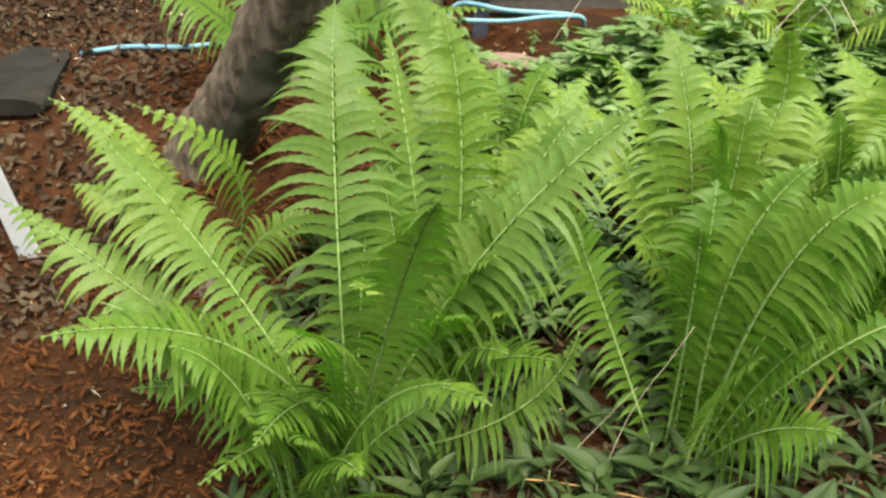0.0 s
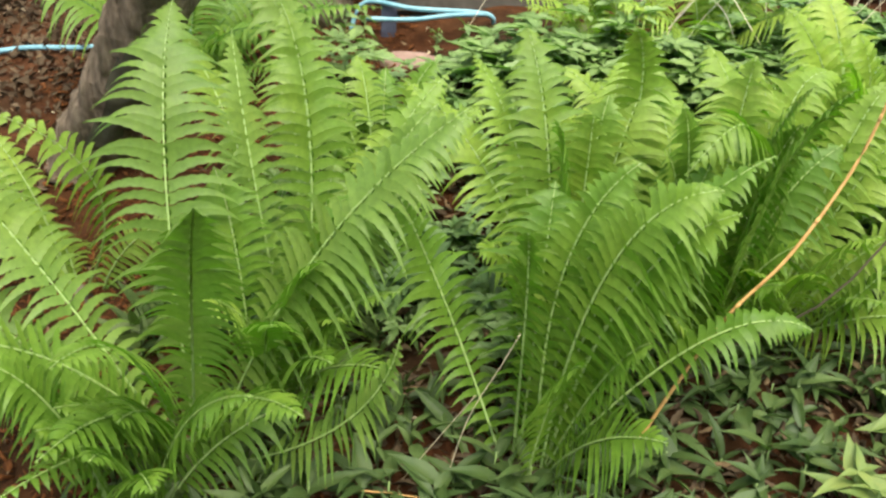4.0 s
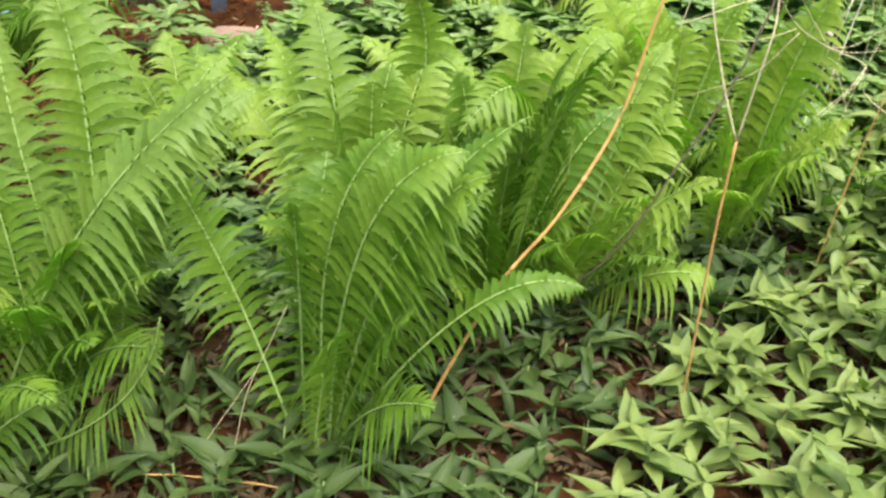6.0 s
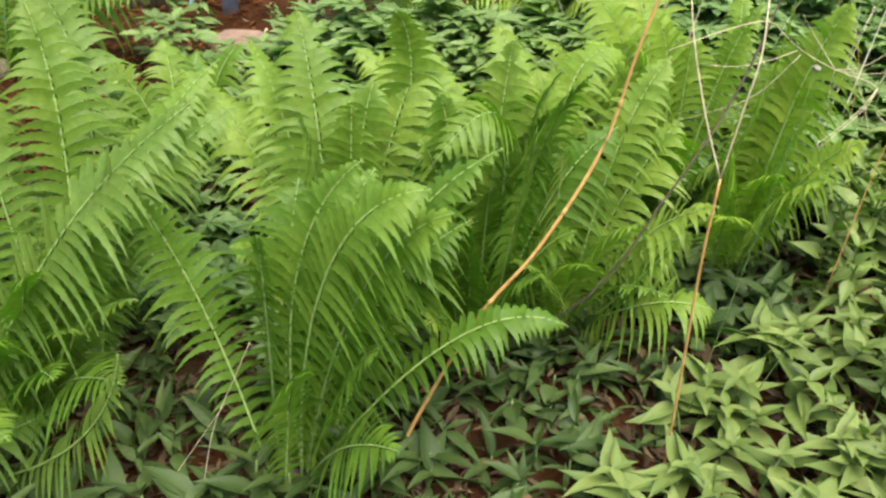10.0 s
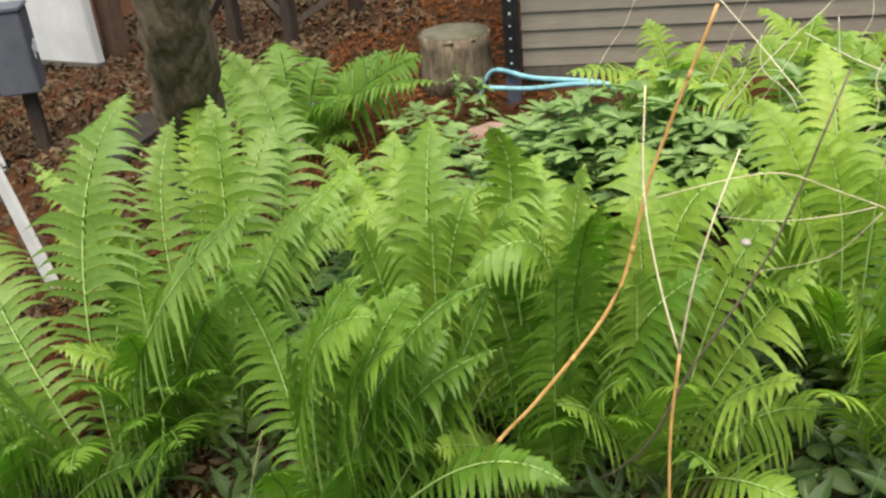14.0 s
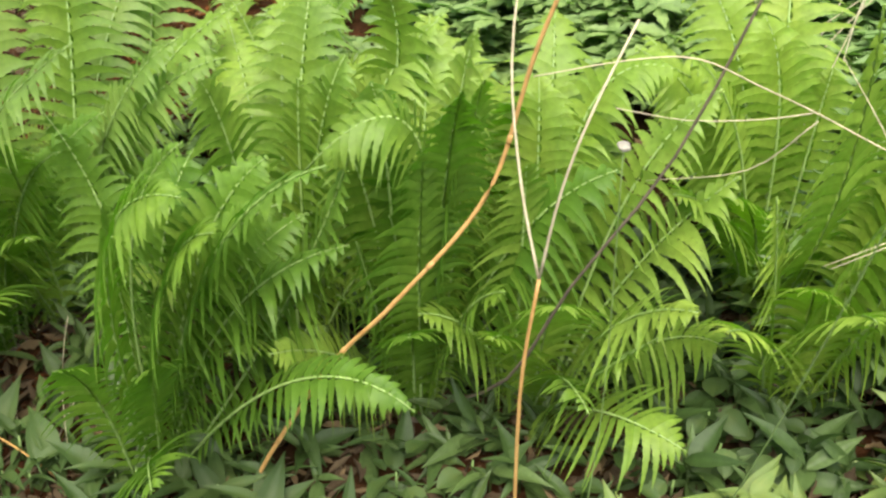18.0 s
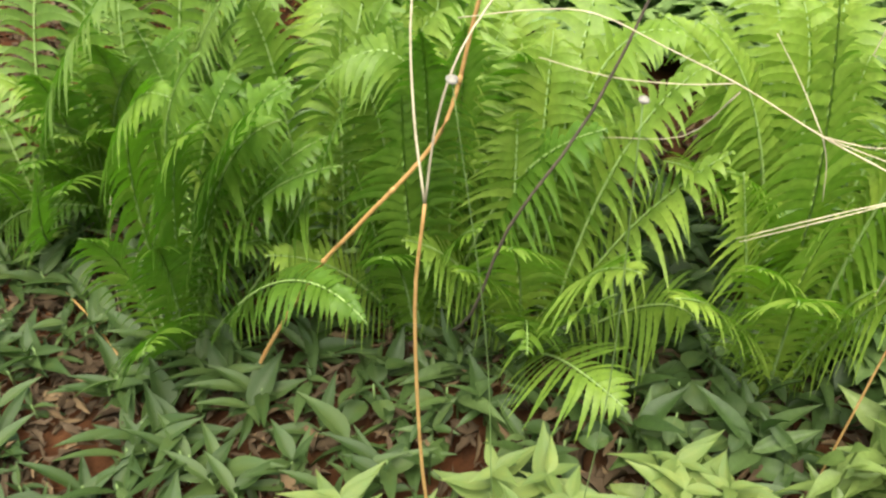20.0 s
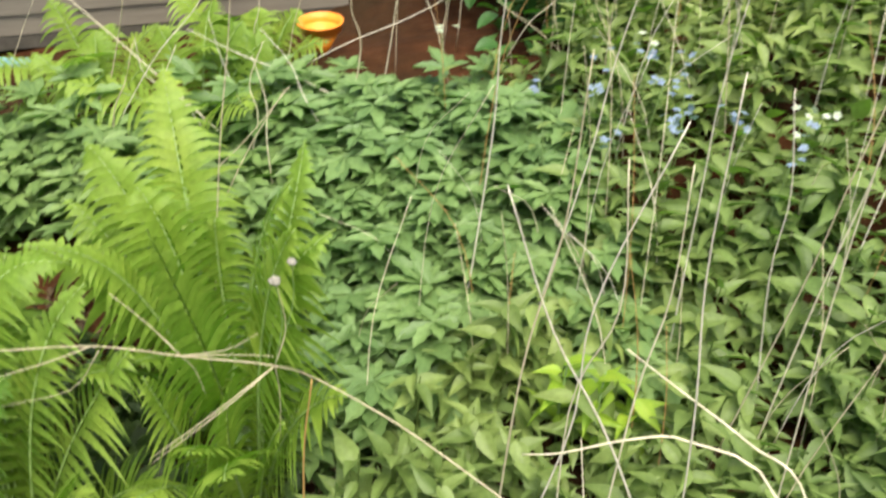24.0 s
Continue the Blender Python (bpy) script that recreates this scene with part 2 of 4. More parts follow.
def tube_arrays(points, radii, sides=6, wob=0.0):
    """Tapered tube along points: vertices and quads."""
    pts = [Vector(p) for p in points]
    verts, faces = [], []
    ref = Vector((0.31, 0.2, 0.93))
    for i, p in enumerate(pts):
        d = (pts[min(i + 1, len(pts) - 1)] - pts[max(i - 1, 0)]).normalized()
        a = d.cross(ref)
        if a.length < 0.05:
            a = d.cross(Vector((1, 0, 0)))
        a.normalize()
        b = d.cross(a)
        r = radii[i] if hasattr(radii, "__len__") else radii
        for k in range(sides):
            w = r * (1 + (random.uniform(-wob, wob) if wob else 0))
            an = 2 * math.pi * k / sides
            verts.append(p + a * (w * math.cos(an)) + b * (w * math.sin(an)))
    n = len(pts)
    for i in range(n - 1):
        for k in range(sides):
            k2 = (k + 1) % sides
            faces.append((i * sides + k, i * sides + k2, (i + 1) * sides + k2, (i + 1) * sides + k))
    faces.append(tuple(range(sides - 1, -1, -1)))
    faces.append(tuple((n - 1) * sides + k for k in range(sides)))
    return verts, faces


def smooth_line(points, n=14):
    """Catmull-Rom line through a few points."""
    p = [Vector(q) for q in points]
    p = [p[0] * 2 - p[1]] + p + [p[-1] * 2 - p[-2]]
    out = []
    segs = len(p) - 3
    for i in range(segs):
        a, b, c, d = p[i:i + 4]
        m = max(2, n // segs)
        for k in range(m + (i == segs - 1)):
            u = k / m
            out.append(0.5 * ((2 * b) + (c - a) * u + (2 * a - 5 * b + 4 * c - d) * u * u + (3 * b - a - 3 * c + d) * u ** 3))
    return out


# ---- ground ----
def rise(y):
    u = min(1.0, max(0.0, (y - 2.5) / 1.1))
    return 0.25 * u * u * (3 - 2 * u)


def gz(x, y):
    """Height of the ground: a gentle slope that levels off far away, with a low bank behind the ferns."""
    dip = 0.13 * math.exp(-((x - 0.12) / 0.4) ** 2 - ((y - 4.0) / 0.3) ** 2)
    v = min(1.0, max(0.0, (y - 3.95) / 0.6))
    level = 0.17 * v * v * (3 - 2 * v) * min(1.0, max(0.0, (x - 0.1) / 1.1))
    return (-0.1579) + 0.1193 * 8 * math.tanh(x / 8) + 0.1064 * 8 * math.tanh(y / 8) + rise(y) - dip - level


def axis(lo, fine_lo, fine_hi, hi, step):
    mid = list(np.arange(fine_lo, fine_hi, step))
    k, left, right, s = 0, [], [], step
    p = fine_lo
    while p > lo:
        s *= 1.35
        p -= s
        left.append(max(p, lo))
    p, s = mid[-1], step
    while p < hi:
        s *= 1.35
        p += s
        right.append(min(p, hi))
    return left[::-1] + mid + right


GX, GY = axis(-400, -3.2, 4.2, 400, 0.05), axis(-400, 0.4, 6.0, 600, 0.05)
gv = []
for y in GY:
    for x in GX:
        near = -4 < x < 5 and 0 < y < 7
        h = gz(x, y)
        if near:
            h += 0.035 * noise.noise((x * 2.1, y * 2.1, 3)) + 0.016 * noise.noise((x * 9, y * 9, 1)) + 0.008 * noise.noise((x * 23, y * 23, 7))
        else:
            h += 0.05 * noise.noise((x * 0.6, y * 0.6, 3))
        gv.append((x, y, h))
nx = len(GX)
gf = [(j * nx + i, j * nx + i + 1, (j + 1) * nx + i + 1, (j + 1) * nx + i) for j in range(len(GY) - 1) for i in range(nx - 1)]
ground = tagged(new("ground", mesh_of("ground", gv, gf, M_SOIL)), "red-brown garden soil under mulch and dead leaves", "ground", kind="structure")


# ---- ferns ----
def frond_arrays(base, tip, width, lift, twist, lobes, count, rng, bend=None, sunward=(0.0, -0.76, 0.65)):
    """One arching fern frond: a rachis from base to tip and two rows of lobed pinnae."""
    B, T = np.array(base, float), np.array(tip, float)
    flat = (T - B) * np.array([1, 1, 0])
    L = np.linalg.norm(T - B)
    C = B + flat * 0.28
    C[2] = B[2] + (T[2] - B[2]) * 0.72 + lift * L
    if bend is not None:
        C = np.array(bend, float)
    s = np.linspace(0, 1, 25)[:, None]
    curve = (1 - s) ** 2 * B + 2 * s * (1 - s) * C + s ** 2 * T
    d = flat / (np.linalg.norm(flat) + 1e-6)
    if np.linalg.norm(flat) < 0.08:
        d = np.array([math.cos(rng.random() * 6.28), math.sin(rng.random() * 6.28), 0])
    u = np.linspace(0.0, 1.0, count) ** 0.97
    q = 0.05 + 0.945 * u
    n_p = len(q)
    P = (1 - q[:, None]) ** 2 * B + 2 * (q * (1 - q))[:, None] * C + (q ** 2)[:, None] * T
    tan = 2 * (1 - q[:, None]) * (C - B) + 2 * q[:, None] * (T - C)
    tan /= np.linalg.norm(tan, axis=1)[:, None]
    side0 = np.cross(d, [0, 0, 1.0])
    side = side0 - tan * (tan @ side0)[:, None]
    side /= np.linalg.norm(side, axis=1)[:, None]
    nor = np.cross(side, tan)
    # fronds turn their upper side to the open sky in front of the bed
    nor = nor + (0.9 + 0.9 * rng.random()) * np.array(sunward)
    nor = nor - tan * np.sum(nor * tan, axis=1)[:, None]
    nor /= np.linalg.norm(nor, axis=1)[:, None]
    side = np.cross(tan, nor)
    tw = twist * (0.4 + q)[:, None]
    side, nor = side * np.cos(tw) + nor * np.sin(tw), nor * np.cos(tw) - side * np.sin(tw)
    at_s = np.clip((s[:, 0] - 0.05) / 0.945, 0, 1) * (n_p - 1)
    curve += nor[np.round(at_s).astype(int)] * 0.0022
    rising = 0.28 + 0.72 * np.sin(0.5 * np.pi * np.clip(u / 0.56, 0, 1)) ** 1.2
    prof = rising * np.clip((1 - u) / 0.44, 0.02, 1) ** 0.78
    length = width * prof * (1 + 0.08 * rng.standard_normal(n_p)) * np.where(rng.random(n_p) < 0.03, 0.5, 1.0)
    gap = L * 1.08 * 0.925 / count
    K = 2 * lobes + 1
    j = np.linspace(0, 1, K)
    zig = np.where(np.arange(K) % 2 == 0, 0.8, 1.0)
    zig[0] = 0.8
    half = (0.5 * gap) * (np.clip(1 - 0.34 * j - 0.66 * j ** 3.0, 0.03, 1) * zig)
    verts, faces = [], []
    for sgn in (1, -1):
        ang = np.radians(22 + 24 * u ** 2 + 3.5 * rng.standard_normal(n_p))[:, None]
        dirn = side * sgn * np.cos(ang) + tan * np.sin(ang)
        # pinnae lift first, then droop and curve to the tip
        jj = j[None, :, None]
        droop = (0.12 + 0.14 * rng.random(n_p))[:, None, None]
        mid = P[:, None, :] + dirn[:, None, :] * (length[:, None, None] * jj) + nor[:, None, :] * (length[:, None, None] * (0.16 * jj - droop * jj ** 2))
        mid = mid + tan[:, None, :] * (length[:, None, None] * (0.12 * u ** 2 - 0.3)[:, None, None] * jj ** 2.2)
        mid[:, :, 2] -= length[:, None] * (0.36 + 0.1 * rng.standard_normal(n_p))[:, None] * (jj[..., 0] ** 2.3)
        mid[:, 0, :] += side * (sgn * 0.0018)
        wid = np.cross(nor, dirn)
        roll = (0.1 * sgn + 0.13 * rng.standard_normal(n_p))[:, None]
        wid = wid * np.cos(roll) + nor * np.sin(roll)
        fit_w = np.minimum(1.0, length / (width * 0.35) + 0.25)[:, None, None]
        off = wid[:, None, :] * half[None, :, None] * fit_w
        cup = nor[:, None, :] * (np.abs(half)[None, :, None] * 0.14)
        strip = np.stack([mid - off + cup, mid, mid + off + cup], axis=2)
        base_i = sum(len(v) for v in verts)
        verts.append(strip.reshape(-1, 3))
        idx = base_i + np.arange(n_p)[:, None, None] * (K * 3) + np.arange(K - 1)[None, :, None] * 3 + np.array([0, 1])[None, None, :]
        idx = idx.reshape(-1)
        quad = np.stack([idx, idx + 1, idx + 4, idx + 3], 1)
        if sgn < 0:
            quad = quad[:, ::-1]
        faces.append(quad)
    # a narrow green ribbon along the rachis ties the pinnae together
    r0 = np.arange(n_p - 1) * (K * 3) + 1
    l0 = r0 + n_p * K * 3
    faces.append(np.stack([r0, r0 + K * 3, l0 + K * 3, l0], 1))
    return np.concatenate(verts), np.concatenate(faces), curve, L


def build_mesh(name, verts, quads, mat):
    """Fast mesh from arrays of quads."""
    me = bpy.data.meshes.new(name)
    me.vertices.add(len(verts))
    me.vertices.foreach_set("co", np.asarray(verts, np.float32).ravel())
    me.loops.add(quads.size)
    me.loops.foreach_set("vertex_index", np.asarray(quads, np.int32).ravel())
    me.polygons.add(len(quads))
    me.polygons.foreach_set("loop_start", np.arange(len(quads), dtype=np.int32) * quads.shape[1])
    me.polygons.foreach_set("loop_total", np.full(len(quads), quads.shape[1], np.int32))
    me.polygons.foreach_set("use_smooth", np.ones(len(quads), bool))
    me.materials.append(mat)
    me.update(calc_edges=True)
    me.validate()
    return me


def fern(label, crown, fronds, extra=0, mats=(M_FROND,), lobes=7, count=34, seed=1, tall=0.85, stalk=M_RACHIS, skirt=(), arc=(0, 360)):
    """A vase of fronds round one crown. fronds: tip x, y, height over the crown, half width; then a bend's x, y, height and how far it faces the open side."""
    rng = np.random.default_rng(seed)
    cx, cy = crown
    cz = gz(cx, cy)
    root = thing("fern", label, "fern", "ferns of the bed", (cx, cy, cz - 0.01))
    todo = []
    for row in fronds:
        bend = (row[4] - cx, row[5] - cy, row[6]) if len(row) > 4 else None
        todo.append((row[0] - cx, row[1] - cy, row[2], row[3], bend, row[7] if len(row) > 7 else (1.2 if bend else 1.0 if row[2] > 0.5 else 0.4)))
    for _ in range(extra):
        a, r = radians(arc[0] + (arc[1] - arc[0]) * rng.random()), 0.12 + 0.38 * rng.random()
        todo.append((r * math.cos(a), r * math.sin(a), tall * (0.5 + 0.5 * rng.random()), 0.12 + 0.05 * rng.random(), None, 1.0))
    # low outer fronds arch over the foot of the plant
    for a in skirt:
        r = 0.24 + 0.16 * rng.random()
        h = tall * (0.4 + 0.25 * rng.random())
        a = radians(a) + rng.normal() * 0.12
        todo.append((r * math.cos(a), r * math.sin(a), h, 0.115 + 0.03 * rng.random(), (0.45 * r * math.cos(a), 0.45 * r * math.sin(a), h * 0.85), 0.6))
    for i, (x, y, h, w, bend, turn_) in enumerate(todo):
        a = math.atan2(y, x) + rng.normal() * 0.15
        b = (0.045 * math.cos(a), 0.045 * math.sin(a), 0.0)
        n = int(0.98 * count * min(1.15, 0.5 + 0.55 * math.sqrt(x * x + y * y + h * h)))
        v, f, curve, L = frond_arrays(b, (x, y, h), w * 1.12, 0.10 + 0.06 * rng.random(), rng.normal() * 0.2, lobes, n, rng, bend, (0.42 * (0.95 - cx) * turn_, -0.66 * turn_, 0.78 * turn_))
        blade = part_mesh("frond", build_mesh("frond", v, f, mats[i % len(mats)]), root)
        rv, rf = tube_arrays(curve, np.linspace(0.004, 0.0009, len(curve)), 6)
        part_mesh("stalk", mesh_of("stalk", rv, rf, stalk), blade)
    # dark root crown
    rv, rf = tube_arrays([(0, 0, -0.03), (0, 0, 0.02), (0, 0, 0.05)], [0.07, 0.06, 0.02], 9, 0.2)
    part_mesh("crown", mesh_of("crown", rv, rf, M_DARK_STEM), root, "dark brown fern crown")
    return root


FERNS = {
    "left": ((-0.28, 1.84), [
        (-0.38, 2.38, 1.06, 0.205, -0.35, 1.94, 0.94, 0.6),
        (-0.99, 2.14, 0.77, 0.190, -0.61, 1.85, 0.65, 0.9),
        (0.38, 1.94, 0.98, 0.205, -0.03, 1.81, 0.70, 0.9),
        (-0.08, 1.32, 1.02, 0.130, -0.14, 1.47, 0.85, 0.9),
        (-1.21, 2.07, 0.58, 0.160, -0.68, 1.79, 0.44, 0.9),
        (0.25, 1.64, 0.56, 0.100, 0.21, 1.60, 0.28, 0.6),
        (-0.86, 1.45, 0.60, 0.160),
        (-0.54, 1.35, 0.32, 0.099),
        (0.06, 1.50, 0.45, 0.110),
        (-0.75, 1.60, 0.36, 0.110),
        (-0.35, 1.30, 0.70, 0.121),
        (-0.41, 1.30, 0.48, 0.110),
    ]),
    "left_inner": ((-0.12, 1.95), [
        (0.16, 2.02, 0.62, 0.130),
        (0.24, 1.84, 0.52, 0.120),
        (0.06, 1.76, 0.64, 0.130),
        (0.18, 2.16, 0.66, 0.130),
        (0.10, 1.66, 0.44, 0.110),
        (-0.02, 1.62, 0.56, 0.120),
    ]),
    "left_front": ((-0.36, 1.62), [
        (-0.45, 1.40, 0.50, 0.110),
        (-0.62, 1.50, 0.59, 0.120),
        (-0.31, 1.30, 0.52, 0.100),
        (-0.81, 1.65, 0.59, 0.120),
        (-0.20, 1.30, 0.45, 0.090),
        (-0.03, 1.45, 0.57, 0.100),
    ]),
    "middle": ((0.56, 1.73), [
        (0.20, 1.98, 0.69, 0.130, 0.34, 2.05, 0.38, 0.3),
        (0.95, 1.98, 0.78, 0.175, 0.85, 1.94, 0.44, 1.0),
        (0.87, 1.64, 0.86, 0.150, 0.60, 1.62, 0.86, 0.8),
        (1.19, 1.76, 0.46, 0.085, 0.96, 1.76, 0.60, 0.1),
        (1.02, 1.80, 0.87, 0.130),
        (0.52, 1.80, 0.66, 0.120),
        (0.74, 1.80, 0.84, 0.120, 0.52, 1.76, 0.68, 0.8),
        (0.62, 1.53, 0.50, 0.115, 0.59, 1.64, 0.42, 0.6),
        (0.78, 1.60, 0.52, 0.120, 0.70, 1.67, 0.44, 0.6),
    ]),
    "right": ((1.25, 2.19), [
        (1.56, 2.37, 0.57, 0.185, 1.37, 2.27, 0.37, 1.0),
        (1.24, 2.56, 0.62, 0.150, 1.23, 2.38, 0.46, 0.9),
        (1.61, 2.23, 0.28, 0.150, 1.48, 2.32, 0.25, 0.5),
        (1.52, 2.07, 0.39, 0.120, 1.37, 1.97, 0.26, 0.5),
        (1.61, 2.00, 0.21, 0.140, 1.43, 1.98, 0.30, 0.4),
        (1.42, 2.47, 0.70, 0.110, 1.15, 2.38, 0.85, 0.5),
        (1.50, 2.36, 0.74, 0.120),
        (1.45, 1.90, 0.32, 0.100),
        (1.21, 2.16, 0.61, 0.130),
    ]),
    "rear_mid": ((0.68, 2.12), [
        (0.54, 2.53, 0.86, 0.165, 0.63, 2.26, 0.67, 0.7),
        (0.80, 2.34, 0.92, 0.130, 0.92, 2.42, 0.78, 0.7),
        (0.40, 2.60, 0.75, 0.140),
        (0.84, 2.60, 0.76, 0.130),
        (0.70, 2.20, 0.73, 0.120),
        (0.20, 2.60, 0.66, 0.130),
        (0.75, 2.30, 0.75, 0.140),
    ]),
    "rear_left": ((-0.02, 2.08), [
        (-0.24, 2.39, 0.93, 0.125, -0.16, 2.06, 0.79, 0.7),
        (-0.11, 2.41, 1.00, 0.150, 0.03, 2.27, 0.77, 0.7),
        (-0.31, 2.73, 1.04, 0.170, 0.04, 2.80, 0.79, 0.7),
        (-0.61, 2.95, 0.86, 0.120),
        (-0.18, 2.90, 0.88, 0.140),
        (0.34, 2.50, 0.81, 0.120),
        (0.31, 2.30, 0.79, 0.130),
    ]),
    "dark_back": ((-0.7, 3.6), [
        (-1.05, 4.00, 0.38, 0.170),
        (-0.67, 3.80, 0.36, 0.170),
        (-0.11, 3.70, 0.43, 0.240, -0.42, 3.62, 0.34, 1.5),
        (-0.41, 4.00, 0.36, 0.150),
        (0.09, 3.50, 0.39, 0.120),
        (-1.21, 3.50, 0.42, 0.200, -0.98, 3.52, 0.38, 1.2),
        (-0.89, 3.80, 0.42, 0.190, -0.80, 3.68, 0.36, 0.9),
        (-0.28, 3.40, 0.16, 0.130),
    ]),
    "rear_right": ((1.64, 2.62), [
        (1.51, 2.66, 0.68, 0.165, 1.62, 2.60, 0.57, 0.8),
        (1.84, 2.89, 0.68, 0.090, 1.84, 2.70, 0.56, 0.2),
        (1.72, 2.21, 0.89, 0.150, 1.78, 2.30, 0.43, 1.0),
        (1.66, 2.70, 0.58, 0.140),
        (1.41, 2.45, 0.66, 0.120),
        (1.25, 2.80, 0.46, 0.100),
        (1.30, 2.50, 0.63, 0.120),
        (1.85, 2.70, 0.69, 0.090),
        (1.42, 2.56, 0.52, 0.150),
        (1.55, 2.38, 0.42, 0.140),
    ]),
    "far_right": ((1.48, 3.82), [
        (1.17, 3.90, 0.33, 0.130, 1.34, 3.84, 0.28, 0.8),
        (1.39, 3.80, 0.28, 0.120),
        (1.47, 3.95, 0.24, 0.140),
        (1.74, 3.80, 0.20, 0.130),
        (1.62, 3.92, 0.26, 0.130),
        (1.30, 3.72, 0.16, 0.120),
    ]),
    "far_mid": ((0.92, 3.86), [
        (0.75, 3.95, 0.33, 0.120, 0.85, 3.89, 0.22, 0.8),
        (1.12, 3.95, 0.25, 0.120, 1.00, 3.90, 0.18, 0.8),
        (0.92, 4.00, 0.22, 0.110),
        (0.66, 3.84, 0.12, 0.100),
        (1.06, 3.76, 0.12, 0.100),
    ]),
    "small_left": ((-0.8, 2.55), [
        (-0.95, 2.39, 0.72, 0.120, -0.48, 2.50, 0.53, 0.7),
        (-1.32, 2.70, 0.60, 0.090),
        (-1.17, 2.75, 0.55, 0.080),
    ]),
    "front_right": ((1.02, 2.1), [
        (1.17, 2.05, 0.85, 0.130, 1.09, 2.16, 0.69, 0.3),
        (0.88, 1.94, 0.66, 0.130, 1.17, 2.10, 1.04, 0.5),
        (1.11, 1.95, 0.76, 0.140, 1.08, 1.98, 0.46),
        (0.97, 1.95, 0.53, 0.120, 0.99, 1.98, 0.36),
        (1.08, 2.22, 0.86, 0.140),
        (1.20, 1.90, 0.90, 0.110, 1.10, 2.05, 0.72, 0.4),
        (1.16, 2.04, 0.76, 0.130),
        (0.86, 2.08, 0.66, 0.130),
        (1.02, 1.99, 0.58, 0.120),
        (1.24, 2.02, 0.46, 0.100),
        (1.10, 2.02, 0.34, 0.090),
        (0.90, 1.98, 0.36, 0.090),
    ]),
    "rear_fill": ((0.12, 2.95), [
        (0.02, 3.20, 0.42, 0.12),
        (0.30, 3.10, 0.45, 0.12),
        (-0.14, 2.98, 0.44, 0.12),
        (0.12, 3.26, 0.36, 0.12),
    ]),
    "right_outer": ((1.74, 2.36), [
        (1.90, 2.24, 0.43, 0.060, 1.84, 2.24, 0.37, 0.2),
        (1.97, 2.53, 0.70, 0.100, 1.78, 2.43, 0.61, 0.5),
        (1.83, 2.20, 0.60, 0.130, 1.75, 2.24, 0.40, 1.0),
        (1.64, 2.22, 0.56, 0.120, 1.68, 2.24, 0.36, 1.0),
        (1.74, 2.12, 0.46, 0.110),
        (1.92, 2.60, 0.62, 0.120),
    ]),
    "gap_fern": ((1.02, 2.55), [
        (0.85, 2.75, 0.49, 0.130),
        (0.68, 2.75, 0.59, 0.130),
    ]),
    "wall_left": ((1.02, 3.58), [
        (0.80, 3.66, 0.27, 0.120, 0.92, 3.62, 0.24, 0.8),
        (1.20, 3.62, 0.26, 0.120, 1.10, 3.60, 0.24, 0.8),
        (0.98, 3.76, 0.31, 0.120),
        (0.90, 3.44, 0.17, 0.110),
        (1.12, 3.42, 0.18, 0.110),
        (0.76, 3.52, 0.15, 0.110),
    ]),
    "wall_right": ((1.36, 3.55), [
        (1.22, 3.68, 0.33, 0.130, 1.30, 3.60, 0.28, 0.8),
        (1.50, 3.66, 0.36, 0.130, 1.42, 3.60, 0.30, 0.8),
        (1.38, 3.80, 0.38, 0.130),
        (1.60, 3.50, 0.22, 0.120),
        (1.28, 3.38, 0.20, 0.110),
        (1.46, 3.38, 0.22, 0.110),
    ]),
}
FERN_LOOK = {
    # left ferns: low and inner fronds get the darker blade as painted shade
    "left": ("large pale green ostrich fern beside bare red soil", (M_FROND_COOL,) * 6 + (M_FROND_DEEP_SHADED,) * 11, 8, 34, 2),
    "left_inner": ("green fern darkened in colour for the shade of a taller fern", (M_FROND_DEEP_SHADED,), 7, 32, 3),
    "left_front": ("low drooping green fern at the edge of the soil", (M_FROND_DEEP_SHADED,), 8, 32, 2),
    "middle": ("large fresh green fern behind an orange stalk", (M_FROND_DEEP_SHADED,), 8, 34, 6),
    "right": ("bright green fern with curled frond tips over broad leaves", (M_FROND, M_FROND_GOLD, M_FROND, M_FROND), 8, 30, 6),
    "rear_mid": ("yellow-green fern crowded behind taller ferns", (M_FROND, M_FROND_GOLD), 7, 32, 5),
    "rear_left": ("pale green fern standing before the tree trunk", (M_FROND_COOL, M_FROND), 7, 32, 4),
    "dark_back": ("deep green fern in front of the stump", (M_FROND_DEEP_SHADED,), 5, 32, 9),
    "rear_right": ("light yellow-green fern among dry stems", (M_FROND_GOLD,), 7, 32, 4),
    "far_right": ("yellow-green fern by the sided wall", (M_FROND_GOLD,), 5, 28, 5),
    "far_mid": ("small yellow-green fern before the base board", (M_FROND_GOLD,), 5, 26, 2),
    "wall_left": ("yellow-green fern half hidden among dry stems", (M_FROND_GOLD,), 5, 26, 2),
    "wall_right": ("light green fern behind the lobed leaves", (M_FROND_GOLD, M_FROND), 5, 28, 3),
    "front_right": ("dense upright fern of fresh green fronds", (M_FROND_DEEP_SHADED, M_FROND, M_FROND_DEEP_SHADED), 8, 34, 9),
    "rear_fill": ("low pale fern beside a pinkish rock", (M_FROND, M_FROND_DEEP_SHADED), 6, 30, 8),
    "small_left": ("small pale fern at the foot of the tree", (M_FROND,), 6, 28, 3),
    "right_outer": ("pale yellow-green fern under a dry branch", (M_FROND_GOLD,), 7, 32, 3),
    "gap_fern": ("yellow-green fern in the middle of the bed", (M_FROND_GOLD, M_FROND), 6, 30, 5),
}
